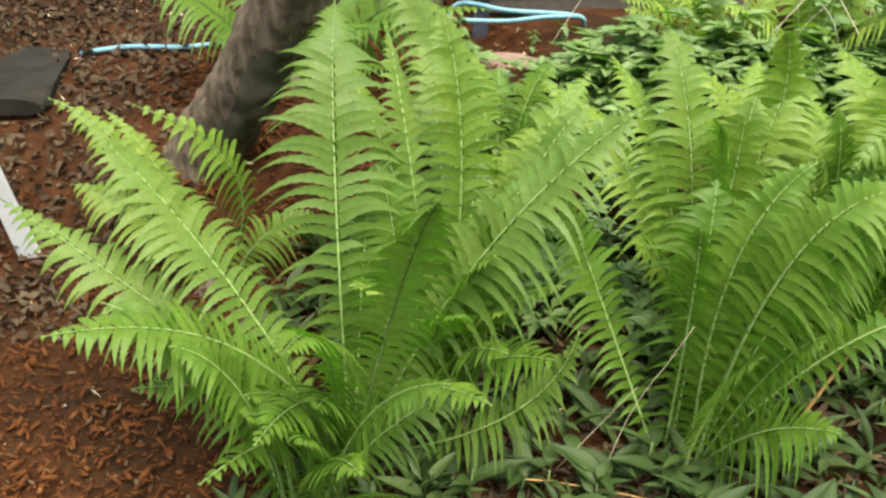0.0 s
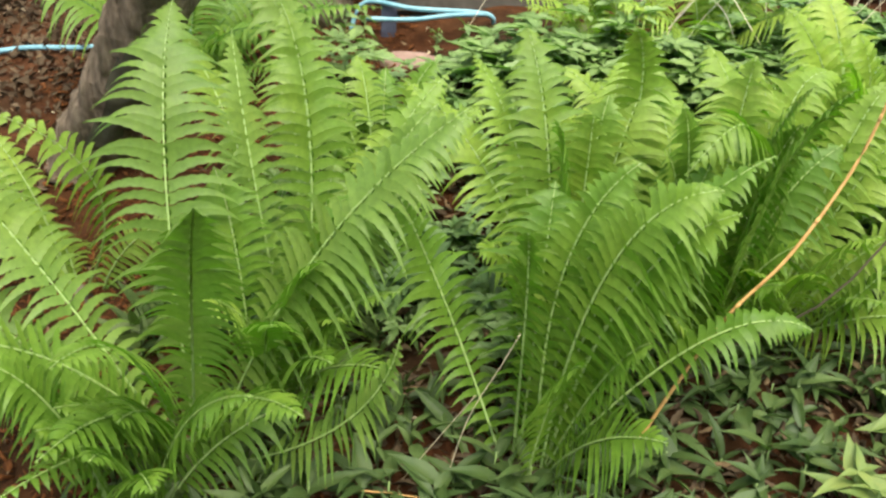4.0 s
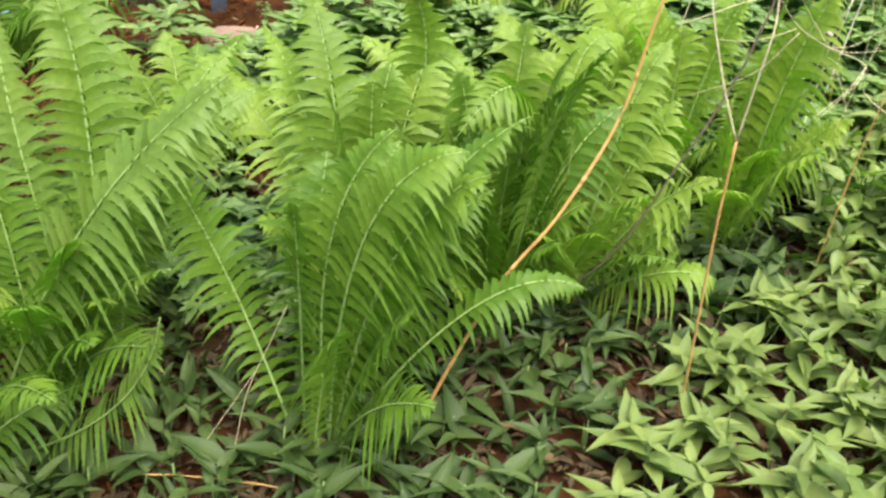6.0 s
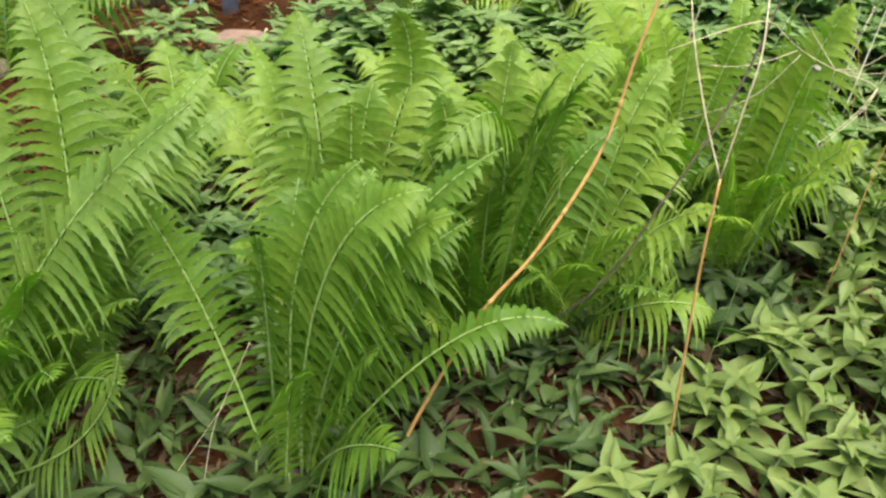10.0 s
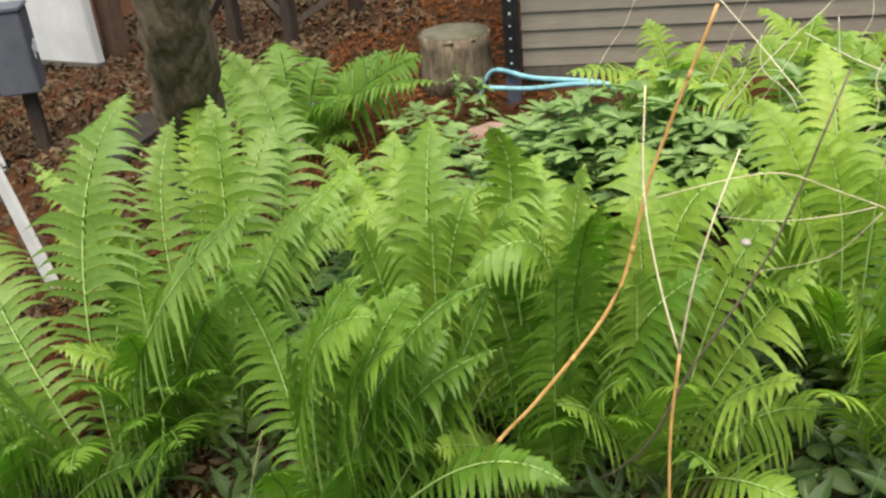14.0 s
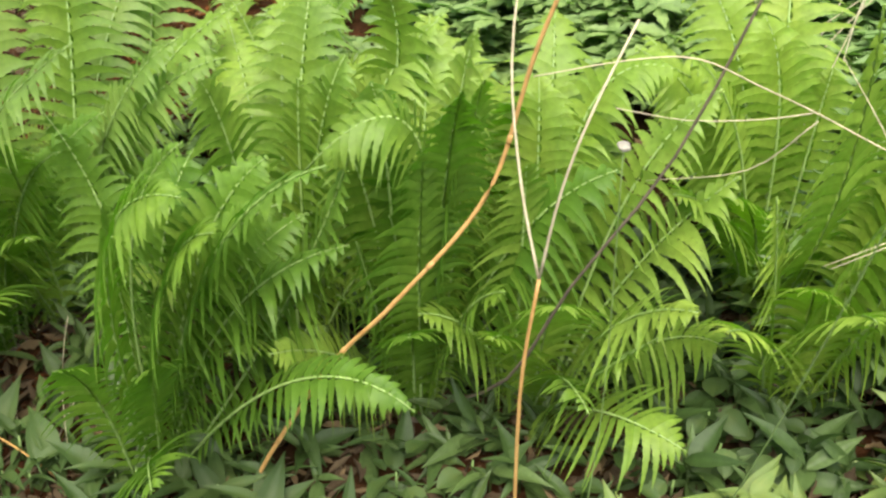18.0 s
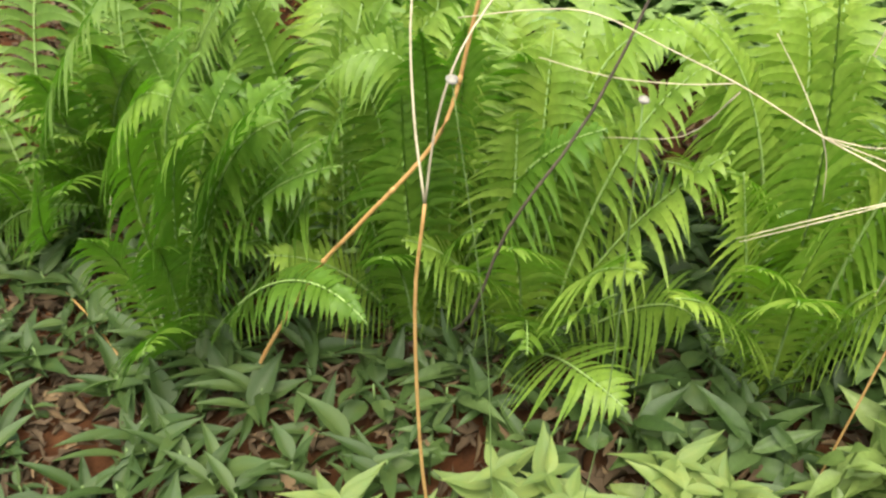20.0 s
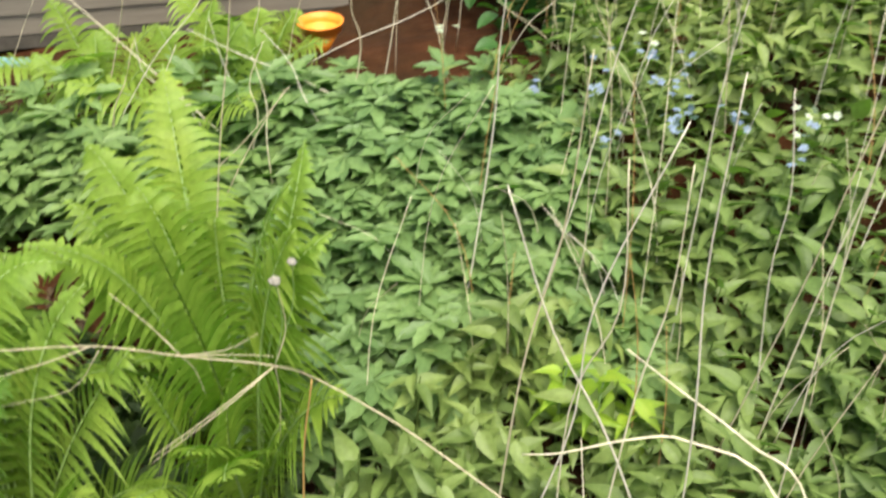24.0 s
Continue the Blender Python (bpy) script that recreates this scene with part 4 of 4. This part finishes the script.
def lump(name, label, category, at, size, mat, seed, jag=0.25):
    bm = bmesh.new()
    bmesh.ops.create_icosphere(bm, subdivisions=4, radius=1.0)
    for v in bm.verts:
        v.co *= 1 + jag * noise.noise(v.co * 1.3 + Vector((seed, 0, 0))) + 0.3 * jag * noise.noise(v.co * 4 + Vector((seed, 0, 0)))
        v.co = Vector((max(-0.75, min(0.75, v.co.x)), max(-0.75, min(0.75, v.co.y)), max(-0.6, min(0.6, v.co.z))))
        v.co = Vector((v.co.x * size[0], v.co.y * size[1], v.co.z * size[2]))
    me = bpy.data.meshes.new(name)
    bm.to_mesh(me)
    bm.free()
    me.materials.append(mat)
    ob = new(name, me)
    ob.location = at
    return tagged(ob, label, category)


lump("rock", "pinkish sandstone rock behind the ferns", "rock", over(0.2, 3.72, -0.02), (0.17, 0.12, 0.12), M_ROCK, 2)
lump("flat_stone", "dark flat stone lying on dead leaves", "stone", over(-1.86, 3.74, 0.02), (0.19, 0.44, 0.06), M_SLATE, 5, 0.15).rotation_euler.z = radians(10)

for x, y, tall in ((-1.53, 2.76, 0.58), (-2.60, 3.46, 0.55)):
    stake = thing("white_stake", "white painted flat stake leaning in the soil", "stake", "white stakes", over(x, y, 0))
    bm = box_bm((0.085, 0.02, tall + 0.06), (0, 0, tall / 2 - 0.03), 0.004)
    for v in bm.verts:
        v.co.x = v.co.x * (1 - 0.3 * max(0, v.co.z)) - 0.26 * v.co.z + 0.03
    part("blade", bm, M_WHITE, stake)

bucket = thing("bucket", "bright orange plastic bucket with a flared rim", "bucket", at=(1.66, 4.05, gz(1.66, 4.05) + 0.035))
for nm, prof in (("tub", [(0.0, 0.0), (0.022, 0.0), (0.03, 0.012), (0.078, 0.1), (0.074, 0.1), (0.026, 0.014), (0.0, 0.008)]), ("rim", [(0.077, 0.097), (0.084, 0.098), (0.09, 0.13), (0.094, 0.132), (0.094, 0.137), (0.086, 0.137), (0.076, 0.101)])):
    vs, fs, n = [], [], len(prof)
    for k in range(24):
        a = 6.28319 * k / 24
        vs += [(0.88 * r * math.cos(a), 0.88 * r * math.sin(a), 0.85 * z - 0.02) for r, z in prof]
    for k in range(24):
        for i in range(n - (nm == "tub")):
            fs.append((k * n + i, ((k + 1) % 24) * n + i, ((k + 1) % 24) * n + (i + 1) % n, k * n + (i + 1) % n))
    part_mesh(nm, mesh_of(nm, vs, fs, M_ORANGE), bucket)

# ---- stalks and dry stems ----
forked = thing("forked_stalk", "thin brown stalk forking into two pale dry arms", "stalk", at=(0, 0, 0))


def branch_part(name, points, r0, r1, mat, parent, n=14, sides=6):
    line = smooth_line(points, n)
    rv, rf = tube_arrays(line, np.linspace(r0, r1, len(line)), sides)
    return part_mesh(name, mesh_of(name, rv, rf, mat), parent)


bent = thing("orange_stalk", "long bent orange-brown dry stalk through the fern", "stalk", at=(0, 0, 0))
BENT = smooth_line([over(0.73, 1.695, -0.02), (0.79, 1.725, 0.09), (0.864, 1.76, 0.27), (0.996, 1.808, 0.529), (1.116, 1.829, 0.698), (1.244, 1.903, 0.907), (1.304, 1.927, 1.163), (1.398, 1.951, 1.452)], 40)
branch_part("stem", BENT, 0.0052, 0.003, M_ORANGE_STEM, bent, 40, 8)
for k in (5, 11, 16, 22, 27, 33):
    p, q = Vector(BENT[min(k, len(BENT) - 2)]), Vector(BENT[min(k + 1, len(BENT) - 1)])
    d = (q - p).normalized()
    r = 0.0052 - 0.0022 * k / 40
    nv, nf = tube_arrays([p - d * 0.008, p - d * 0.002, p + d * 0.003, p + d * 0.009], [r, r * 1.2, r * 1.15, r * 0.95], 8)
    part_mesh("node", mesh_of("node", nv, nf, M_ORANGE_STEM), bent, "swollen joint of the stalk")
branch_part("stem", [over(1.44, 1.67, -0.01), (1.425, 1.648, 0.42), (1.412, 1.651, 0.771), (1.419, 1.668, 0.962)], 0.0032, 0.0026, M_ORANGE_STEM, forked)
branch_part("arm", [(1.419, 1.668, 0.96), (1.376, 1.695, 1.077), (1.339, 1.735, 1.214), (1.322, 1.80, 1.36)], 0.0019, 0.0013, M_TWIG, forked)
branch_part("arm", [(1.419, 1.668, 0.96), (1.435, 1.674, 1.092), (1.456, 1.698, 1.195), (1.476, 1.77, 1.28)], 0.0019, 0.0013, M_TWIG, forked)
dark = thing("dark_stalk", "dark grey-brown dead stalk leaning through the fern", "stalk", at=(0, 0, 0))
branch_part("stem", [over(1.06, 2.12, -0.01), (1.278, 1.955, 0.489), (1.395, 1.899, 0.782), (1.516, 1.921, 1.038), (1.606, 1.962, 1.353)], 0.0036, 0.002, M_DARK_STEM, dark)


def seed_head(at, foot, size):
    root = thing("seed_head", "pale fluffy seed head on a thin wiry stalk", "seed head", "seed heads", at)
    bm = bmesh.new()
    bmesh.ops.create_icosphere(bm, subdivisions=3, radius=size)
    for v in bm.verts:
        v.co *= 1 + 0.35 * noise.noise(v.co * 160)
    bm.transform(Matrix.Diagonal((1.15, 1, 0.75, 1)))
    part("fluff", bm, M_SEED, root)
    f = Vector(foot) - Vector(at)
    branch_part("stalk", [(0, 0, 0), f * 0.5 + Vector((0.01, 0.01, 0)), f], 0.0007, 0.001, M_STEM, root)


seed_head((1.518, 1.606, 1.209), over(1.5, 1.75, 0.1), 0.0065)
seed_head((1.786, 1.548, 1.304), over(1.66, 1.78, 0.1), 0.0045)
seed_head((1.95, 2.131, 1.156), (1.93, 2.13, 0.97), 0.009)
seed_head((1.974, 2.158, 1.176), (1.94, 2.14, 1.0), 0.007)

spray = thing("dry_branch", "pale dry branch with side twigs lying across the plants", "branch", at=(0, 0, 0))
branch_part("stem", [(1.33, 1.84, 1.15), (1.45, 1.86, 1.19), (1.53, 1.88, 1.2), (1.6, 1.95, 1.15), (1.68, 2.03, 1.09), (1.79, 2.08, 1.03), (1.93, 2.13, 0.97), (1.99, 2.2, 0.87), (2.14, 2.18, 0.78), (2.3, 2.1, 0.72), (2.46, 2.05, 0.62)], 0.0008, 0.0015, M_TWIG, spray, 44)
J1, J2 = (1.79, 2.08, 1.03), (1.93, 2.13, 0.97)
for pts in (
    [J1, (1.74, 2.09, 1.09), (1.69, 2.09, 1.15)], [J1, (1.86, 2.1, 1.03), (1.92, 2.1, 1.07)], [J1, (1.87, 2.11, 1.01), (1.94, 2.1, 1.02)],
    [J1, (1.8, 2.1, 0.98), (1.81, 2.1, 0.92)], [(1.67, 2.03, 1.09), (1.61, 2.0, 1.08), (1.52, 1.95, 1.08), (1.43, 1.9, 1.1)],
    [J2, (1.86, 2.04, 0.95), (1.75, 1.97, 0.89)], [J2, (1.84, 2.03, 0.945), (1.74, 1.98, 0.885)], [J2, (1.925, 2.15, 0.88), (1.91, 2.16, 0.75)],
    [J2, (1.955, 2.14, 1.05), (1.95, 2.14, 1.14)], [(1.68, 2.03, 1.08), (1.6, 2.05, 0.97), (1.45, 2.07, 0.9)],
):
    branch_part("twig", pts, 0.001, 0.0005, M_TWIG, spray, 9)
strand("arched_stalk", "yellow-brown dry stalk rising through the weeds", "stalk", [over(1.93, 2.1, 0.0), (1.95, 2.1, 0.55), (1.97, 2.1, 0.79), (2.0, 2.1, 0.97)], 0.0022, 0.0012, M_ORANGE_STEM)
strand("arched_stalk", "pale dry stalk arching over the weeds", "stalk", [(2.52, 2.1, 1.07), (2.61, 2.1, 0.99), (2.73, 2.05, 0.92), (2.83, 2.0, 0.84), over(2.95, 1.95, 0)], 0.0012, 0.0022, M_STRAW, n=24)
strand("arched_stalk", "pale dry stalk bent low across the weeds", "stalk", [(2.36, 2.02, 0.9), (2.42, 2.0, 0.93), (2.53, 2.0, 0.97), (2.62, 2.0, 0.97), (2.76, 1.95, 0.9), over(2.9, 1.9, 0)], 0.0012, 0.0022, M_STRAW, n=24)

strand("thin_stalk", "thin pale dead stalk standing beside the fern", "stalk", [over(0.36, 1.68, -0.01), (0.41, 1.68, 0.3), (0.47, 1.67, 0.46), (0.51, 1.67, 0.56)], 0.0012, 0.0007, M_TWIG)
strand("thin_stalk", "thin brown dead stalk leaning over leaf litter", "stalk", [over(0.26, 1.74, -0.01), (0.34, 1.74, 0.18), (0.43, 1.74, 0.33)], 0.0011, 0.0007, M_TWIG)
strand("fallen_twig", "brown twig lying on leaf litter", "twig", [(0.0, 1.68, gz(0, 1.68) + 0.03), (0.08, 1.67, 0.08), (0.26, 1.65, 0.09), (0.43, 1.62, 0.09), (0.52, 1.6, gz(0.52, 1.6) + 0.01)], 0.0026, 0.0018, M_ORANGE_STEM)

STEMS = [
    (0.40, 4.08, 0.63, 4.05, 0.87),
    (0.99, 3.58, 1.18, 3.54, 1.07),
    (1.02, 3.45, 1.45, 3.42, 1.12),
    (1.61, 3.36, 1.12, 3.33, 1.15),
    (1.56, 2.75, 1.76, 2.70, 1.40),
    (1.56, 3.48, 1.49, 3.44, 0.97),
    (1.54, 3.70, 1.54, 3.67, 1.03),
    (1.82, 3.53, 1.88, 3.50, 1.10),
    (1.34, 3.67, 2.06, 3.64, 1.02),
    (1.91, 3.69, 1.98, 3.66, 1.04),
    (2.14, 3.68, 2.12, 3.64, 1.05),
    (2.22, 2.84, 2.31, 2.80, 1.37),
    (2.28, 3.80, 2.46, 3.77, 1.01),
    (2.60, 3.71, 2.31, 3.68, 1.02),
    (2.38, 2.78, 2.55, 2.73, 1.34),
    (2.89, 3.42, 2.72, 3.39, 1.15),
    (2.94, 3.30, 2.86, 3.27, 1.20),
    (2.73, 2.69, 2.75, 2.64, 1.33),
    (2.87, 2.40, 2.93, 2.36, 1.31),
    (2.79, 2.41, 2.91, 2.36, 1.32),
    (2.69, 2.06, 2.39, 2.01, 1.22),
    (2.44, 2.13, 2.47, 2.08, 1.22),
    (2.64, 3.73, 2.55, 3.70, 0.98),
    (2.93, 2.56, 2.84, 2.51, 1.16),
    (2.84, 2.11, 2.81, 2.07, 1.31),
    (2.31, 2.18, 2.40, 2.14, 1.32),
    (2.66, 2.04, 2.60, 1.99, 1.36),
    (2.53, 2.19, 2.57, 2.14, 1.19),
    (1.58, 3.60, 1.70, 3.56, 1.02),
    (2.28, 2.04, 2.48, 1.99, 1.30),
    (1.15, 3.42, 1.33, 3.4, 0.9),
    (1.1, 3.4, 1.22, 3.4, 0.9),
    (1.47, 3.4, 1.3, 3.4, 0.92),
    (1.53, 3.3, 1.63, 3.3, 0.95),
    (1.24, 3.08, 1.66, 3.1, 0.9),
    (2.02, 3.5, 1.5, 3.52, 0.92),
    (1.66, 3.2, 1.65, 3.2, 0.95),
    (1.42, 3.0, 1.7, 3.02, 0.92),
    (1.84, 3.38, 1.66, 3.42, 0.95),
]
rq = random.Random(8)
for i, (bx, by, tx, ty, tz) in enumerate(STEMS):
    foot = Vector(over(bx, by, -0.01))
    top = Vector((tx, ty, tz))
    top = top + (top - foot) * 0.25
    mid = (foot + top) / 2 + Vector((rq.gauss(0, 0.012), rq.gauss(0, 0.012), 0.01))
    m3 = foot * 0.25 + top * 0.75 + Vector((rq.gauss(0, 0.015), rq.gauss(0, 0.01), 0))
    strand("dead_weed", "pale straw-coloured dry stem standing in green plants", "stem", [foot, mid, m3, top], rq.uniform(0.0016, 0.0026), 0.001, (M_STRAW, M_TWIG, M_STRAW_GREY)[i % 3], "dry stems")
for i in range(130):
    x, y = rq.uniform(1.95, 3.7), rq.uniform(1.7, 4.0)
    if is_broad(x, y) and x < 2.2:
        continue
    a, r = rq.uniform(0, 6.28), rq.uniform(0.02, 0.3)
    h = rq.uniform(0.35, 0.95)
    p0 = Vector(over(x, y, -0.01))
    p1 = p0 + Vector((0.3 * r * math.cos(a), 0.3 * r * math.sin(a), h * 0.6))
    p2 = p0 + Vector((r * math.cos(a), r * math.sin(a), h))
    strand("dead_weed", "thin dry stem among weeds", "stem", [p0, p1, p2], rq.uniform(0.001, 0.0018), 0.0006, (M_STRAW, M_TWIG, M_STRAW_GREY, M_TWIG, M_ORANGE_STEM)[i % 5], "dry stems", 9, 5)

# ---- litter ----
def scatter_bits(name, label, category, spots, kind, sizes, mat, seed, lift=0.01):
    rng = np.random.default_rng(seed)
    V, Q, n = [], [], 0
    bv = np.array([(-.5, -.5, 0), (.5, -.35, .1), (.45, .5, 0), (-.5, .4, .08), (-.5, -.5, .3), (.5, -.35, .35), (.45, .5, .3), (-.5, .4, .33)]) * np.array([1, 0.32, 0.35])
    bq = np.array([(3, 2, 1, 0), (4, 5, 6, 7), (0, 1, 5, 4), (1, 2, 6, 5), (2, 3, 7, 6), (3, 0, 4, 7)])
    for x, y in spots:
        s = rng.uniform(*sizes)
        m = leaf_matrix((x, y, gz(x, y) + lift + 0.035 * noise.noise((x * 2.1, y * 2.1, 3)) + rng.random() * 0.02), rng.random() * 6.28, rng.normal() * 0.4, rng.normal() * 0.7, s)
        v, q = (bv, bq) if kind == "chip" else LEAF[kind]
        if kind != "chip":
            v = v * np.array([1, rng.uniform(0.5, 1.1), rng.uniform(-2.5, 4.0)])
        V.append(v @ m[:3, :3].T + m[:3, 3])
        Q.append(q + n)
        n += len(v)
    return tagged(new(name, build_mesh(name, np.concatenate(V), np.concatenate(Q), mat)), label, category, kind="stuff")


LEFT = (-2.6, 0.2, 1.0, 6.5)
scatter_bits("bark_mulch", "red-brown bark chips on the soil", "mulch", scatter(9000, 31, LEFT, lambda x, y: (x < -0.35 + 0.06 * y or y > 3.5) and (x > -1.25 + 0.35 * noise.noise((x * 1.5, y * 1.5, 0)) or y < 2.3)), "chip", (0.01, 0.045), M_CHIP, 32)
scatter_bits("fine_mulch", "fine orange-brown bark crumbs on the soil", "mulch", scatter(7000, 41, (-1.7, 0.15, 1.0, 3.0), lambda x, y: True), "chip", (0.006, 0.024), M_CHIP, 42, 0.002)
scatter_bits("dead_leaves", "dry brown leaves on the bank", "dead leaves", scatter(10000, 33, (-4.2, -0.4, 2.3, 6.6), lambda x, y: x < -1.2 + 0.35 * noise.noise((x * 1.5, y * 1.5, 0)) or (y > 4.6 and noise.noise((x * 2, y * 2, 3)) > 0)), "round", (0.02, 0.055), M_LITTER, 34)
scatter_bits("leaf_litter", "dead leaves under the ferns", "dead leaves", scatter(5200, 35, (-0.4, 2.2, 1.0, 3.0), lambda x, y: True), "toothed", (0.03, 0.08), M_LITTER, 36, 0.014)
scatter_bits("pale_leaf_litter", "paler dead leaves under the ferns", "dead leaves", scatter(1500, 45, (-0.4, 2.2, 1.0, 3.0), lambda x, y: True), "toothed", (0.03, 0.075), M_LITTER_PALE, 46, 0.02)
scatter_bits("leaf_scraps", "pale scraps of dry leaf on the mulch", "dead leaves", scatter(300, 37, (-2.6, 0.6, 1.2, 6.2), lambda x, y: True), "lance", (0.012, 0.035), M_TWIG, 38)
scatter_bits("dry_leaf_scraps", "brown scraps of dead leaf on red soil", "dead leaves", scatter(1500, 43, (-2.4, 0.2, 1.0, 4.6), lambda x, y: True), "toothed", (0.012, 0.04), M_LITTER_PALE, 44)


# ---- flowers, shrubs and odd leaves on the far side ----
def petal_ring(n, r, w, tilt):
    V, Q = [], []
    for i in range(n):
        m = leaf_matrix((0, 0, 0), 6.2832 * i / n, tilt, 0, r)
        v = LEAF["round"][0] * np.array([1, w, 1])
        Q.append(LEAF["round"][1] + len(V) * len(v))
        V.append(v @ m[:3, :3].T)
    return np.concatenate(V), np.concatenate(Q)


RING = {m.name: build_mesh("blossom", *petal_ring(5, 0.0125, 1.0, 0.35), m) for m in (M_BLUE, M_CREAM)}


def flower(x, y, h, mat, label, seed, heads=6):
    r = random.Random(seed)
    root = thing("wildflower", label, "flower", "wildflowers", over(x, y, 0))
    branch_part("stem", [(0, 0, 0), (r.gauss(0, 0.02), r.gauss(0, 0.02), h * 0.5), (0, 0, h)], 0.0022, 0.0012, M_STEM, root, 8, 5)
    for _ in range(heads):
        m = Matrix.Translation((r.gauss(0, 0.022), r.gauss(0, 0.018), h + r.gauss(0, 0.018))) @ Matrix.Rotation(r.uniform(0, 6.28), 4, "Z") @ Matrix.Rotation(r.gauss(0.2, 0.5), 4, "X")
        part_mesh("blossom", RING[mat.name], root, at=m)
    for k in range(4):
        part_mesh("leaf", LEAF_MESH[("lance", M_WILD.name)], root, at=Matrix(leaf_matrix((0, 0, h * (0.3 + 0.12 * k)), k * 2.2, 0.5, 0, 0.06).tolist()))


for i, (x, y) in enumerate([(2.4, 3.18), (2.54, 3.28), (2.58, 3.0), (2.68, 3.25), (2.73, 3.02), (2.76, 3.07), (2.77, 3.21), (2.88, 3.05), (3.03, 2.98), (2.99, 2.91), (2.54, 3.14), (2.71, 3.15)]):
    flower(x, y, 0.4, M_BLUE, "pale blue wildflower cluster above green weeds", i, 3 + i % 4 + (3 if i in (4, 5) else 0))
for i, (x, y) in enumerate([(3.04, 3.05), (3.1, 3.03), (2.13, 3.42), (2.7, 3.31)]):
    flower(x, y, 0.38, M_CREAM, "small white wildflower among weeds", 50 + i, 3)

LEAF_MESH.update({(k, M_YELLOW_LEAF.name): build_mesh(k + "_leaf", *LEAF[k], M_YELLOW_LEAF) for k in LEAF})
LEAF_MESH.update({(k, M_SHRUB.name): build_mesh(k + "_leaf", *LEAF[k], M_SHRUB) for k in LEAF})
for i, (x, y) in enumerate([(2.46, 2.48), (2.57, 2.49), (2.53, 2.4), (2.62, 2.44)]):
    ob = plant_model("wild", "yellow_leaf_plant", "yellow-green leafy plant among paler weeds", "plant", "yellow-leaved plants", M_YELLOW_LEAF, 80 + i, 0.85)
    ob.location = over(x, y, 0.02)


def shrub(x, y, h, r, seed):
    rng = np.random.default_rng(seed)
    root = thing("shrub", "dense dark green shrub at the edge of the weeds", "shrub", "shrubs", over(x, y, 0))
    V, Q = [], []
    lv, lq = LEAF["round"]
    for k in range(7):
        a = k * 0.9 + rng.random() * 0.4
        tip = Vector((r * 0.7 * math.cos(a), r * 0.7 * math.sin(a), h * (0.7 + 0.3 * rng.random())))
        branch_part("branch", [(0, 0, -0.02), tip * 0.5 + Vector((0, 0, 0.08)), tip], 0.008, 0.003, M_DARK_STEM, root, 8, 5)
    for k in range(520):
        a, u, w = rng.random() * 6.28, rng.random() ** 0.5, rng.random()
        z = h * (0.12 + 0.95 * w)
        rr = r * u * (1.05 - 0.45 * w) * (1 + 0.25 * math.sin(3 * a + seed))
        m = leaf_matrix((rr * math.cos(a), rr * math.sin(a), z), rng.random() * 6.28, 0.1 + rng.normal() * 0.4, rng.normal() * 0.4, 0.05 + 0.045 * rng.random())
        V.append(lv @ m[:3, :3].T + m[:3, 3])
        Q.append(lq + k * len(lv))
    ob = part_mesh("crown", build_mesh("crown", np.concatenate(V), np.concatenate(Q), M_SHRUB), root)
    tagged(ob, kind="stuff")


for i, (x, y, h, r) in enumerate([(2.55, 4.15, 0.45, 0.3), (2.95, 4.5, 0.5, 0.4), (3.45, 4.35, 0.45, 0.4), (3.95, 4.1, 0.5, 0.4), (2.4, 4.7, 0.55, 0.4), (3.3, 5.0, 0.7, 0.5), (4.3, 4.8, 0.7, 0.5), (2.7, 5.3, 0.8, 0.5), (4.6, 3.6, 0.55, 0.45)]):
    shrub(x, y, h, r, 90 + i)
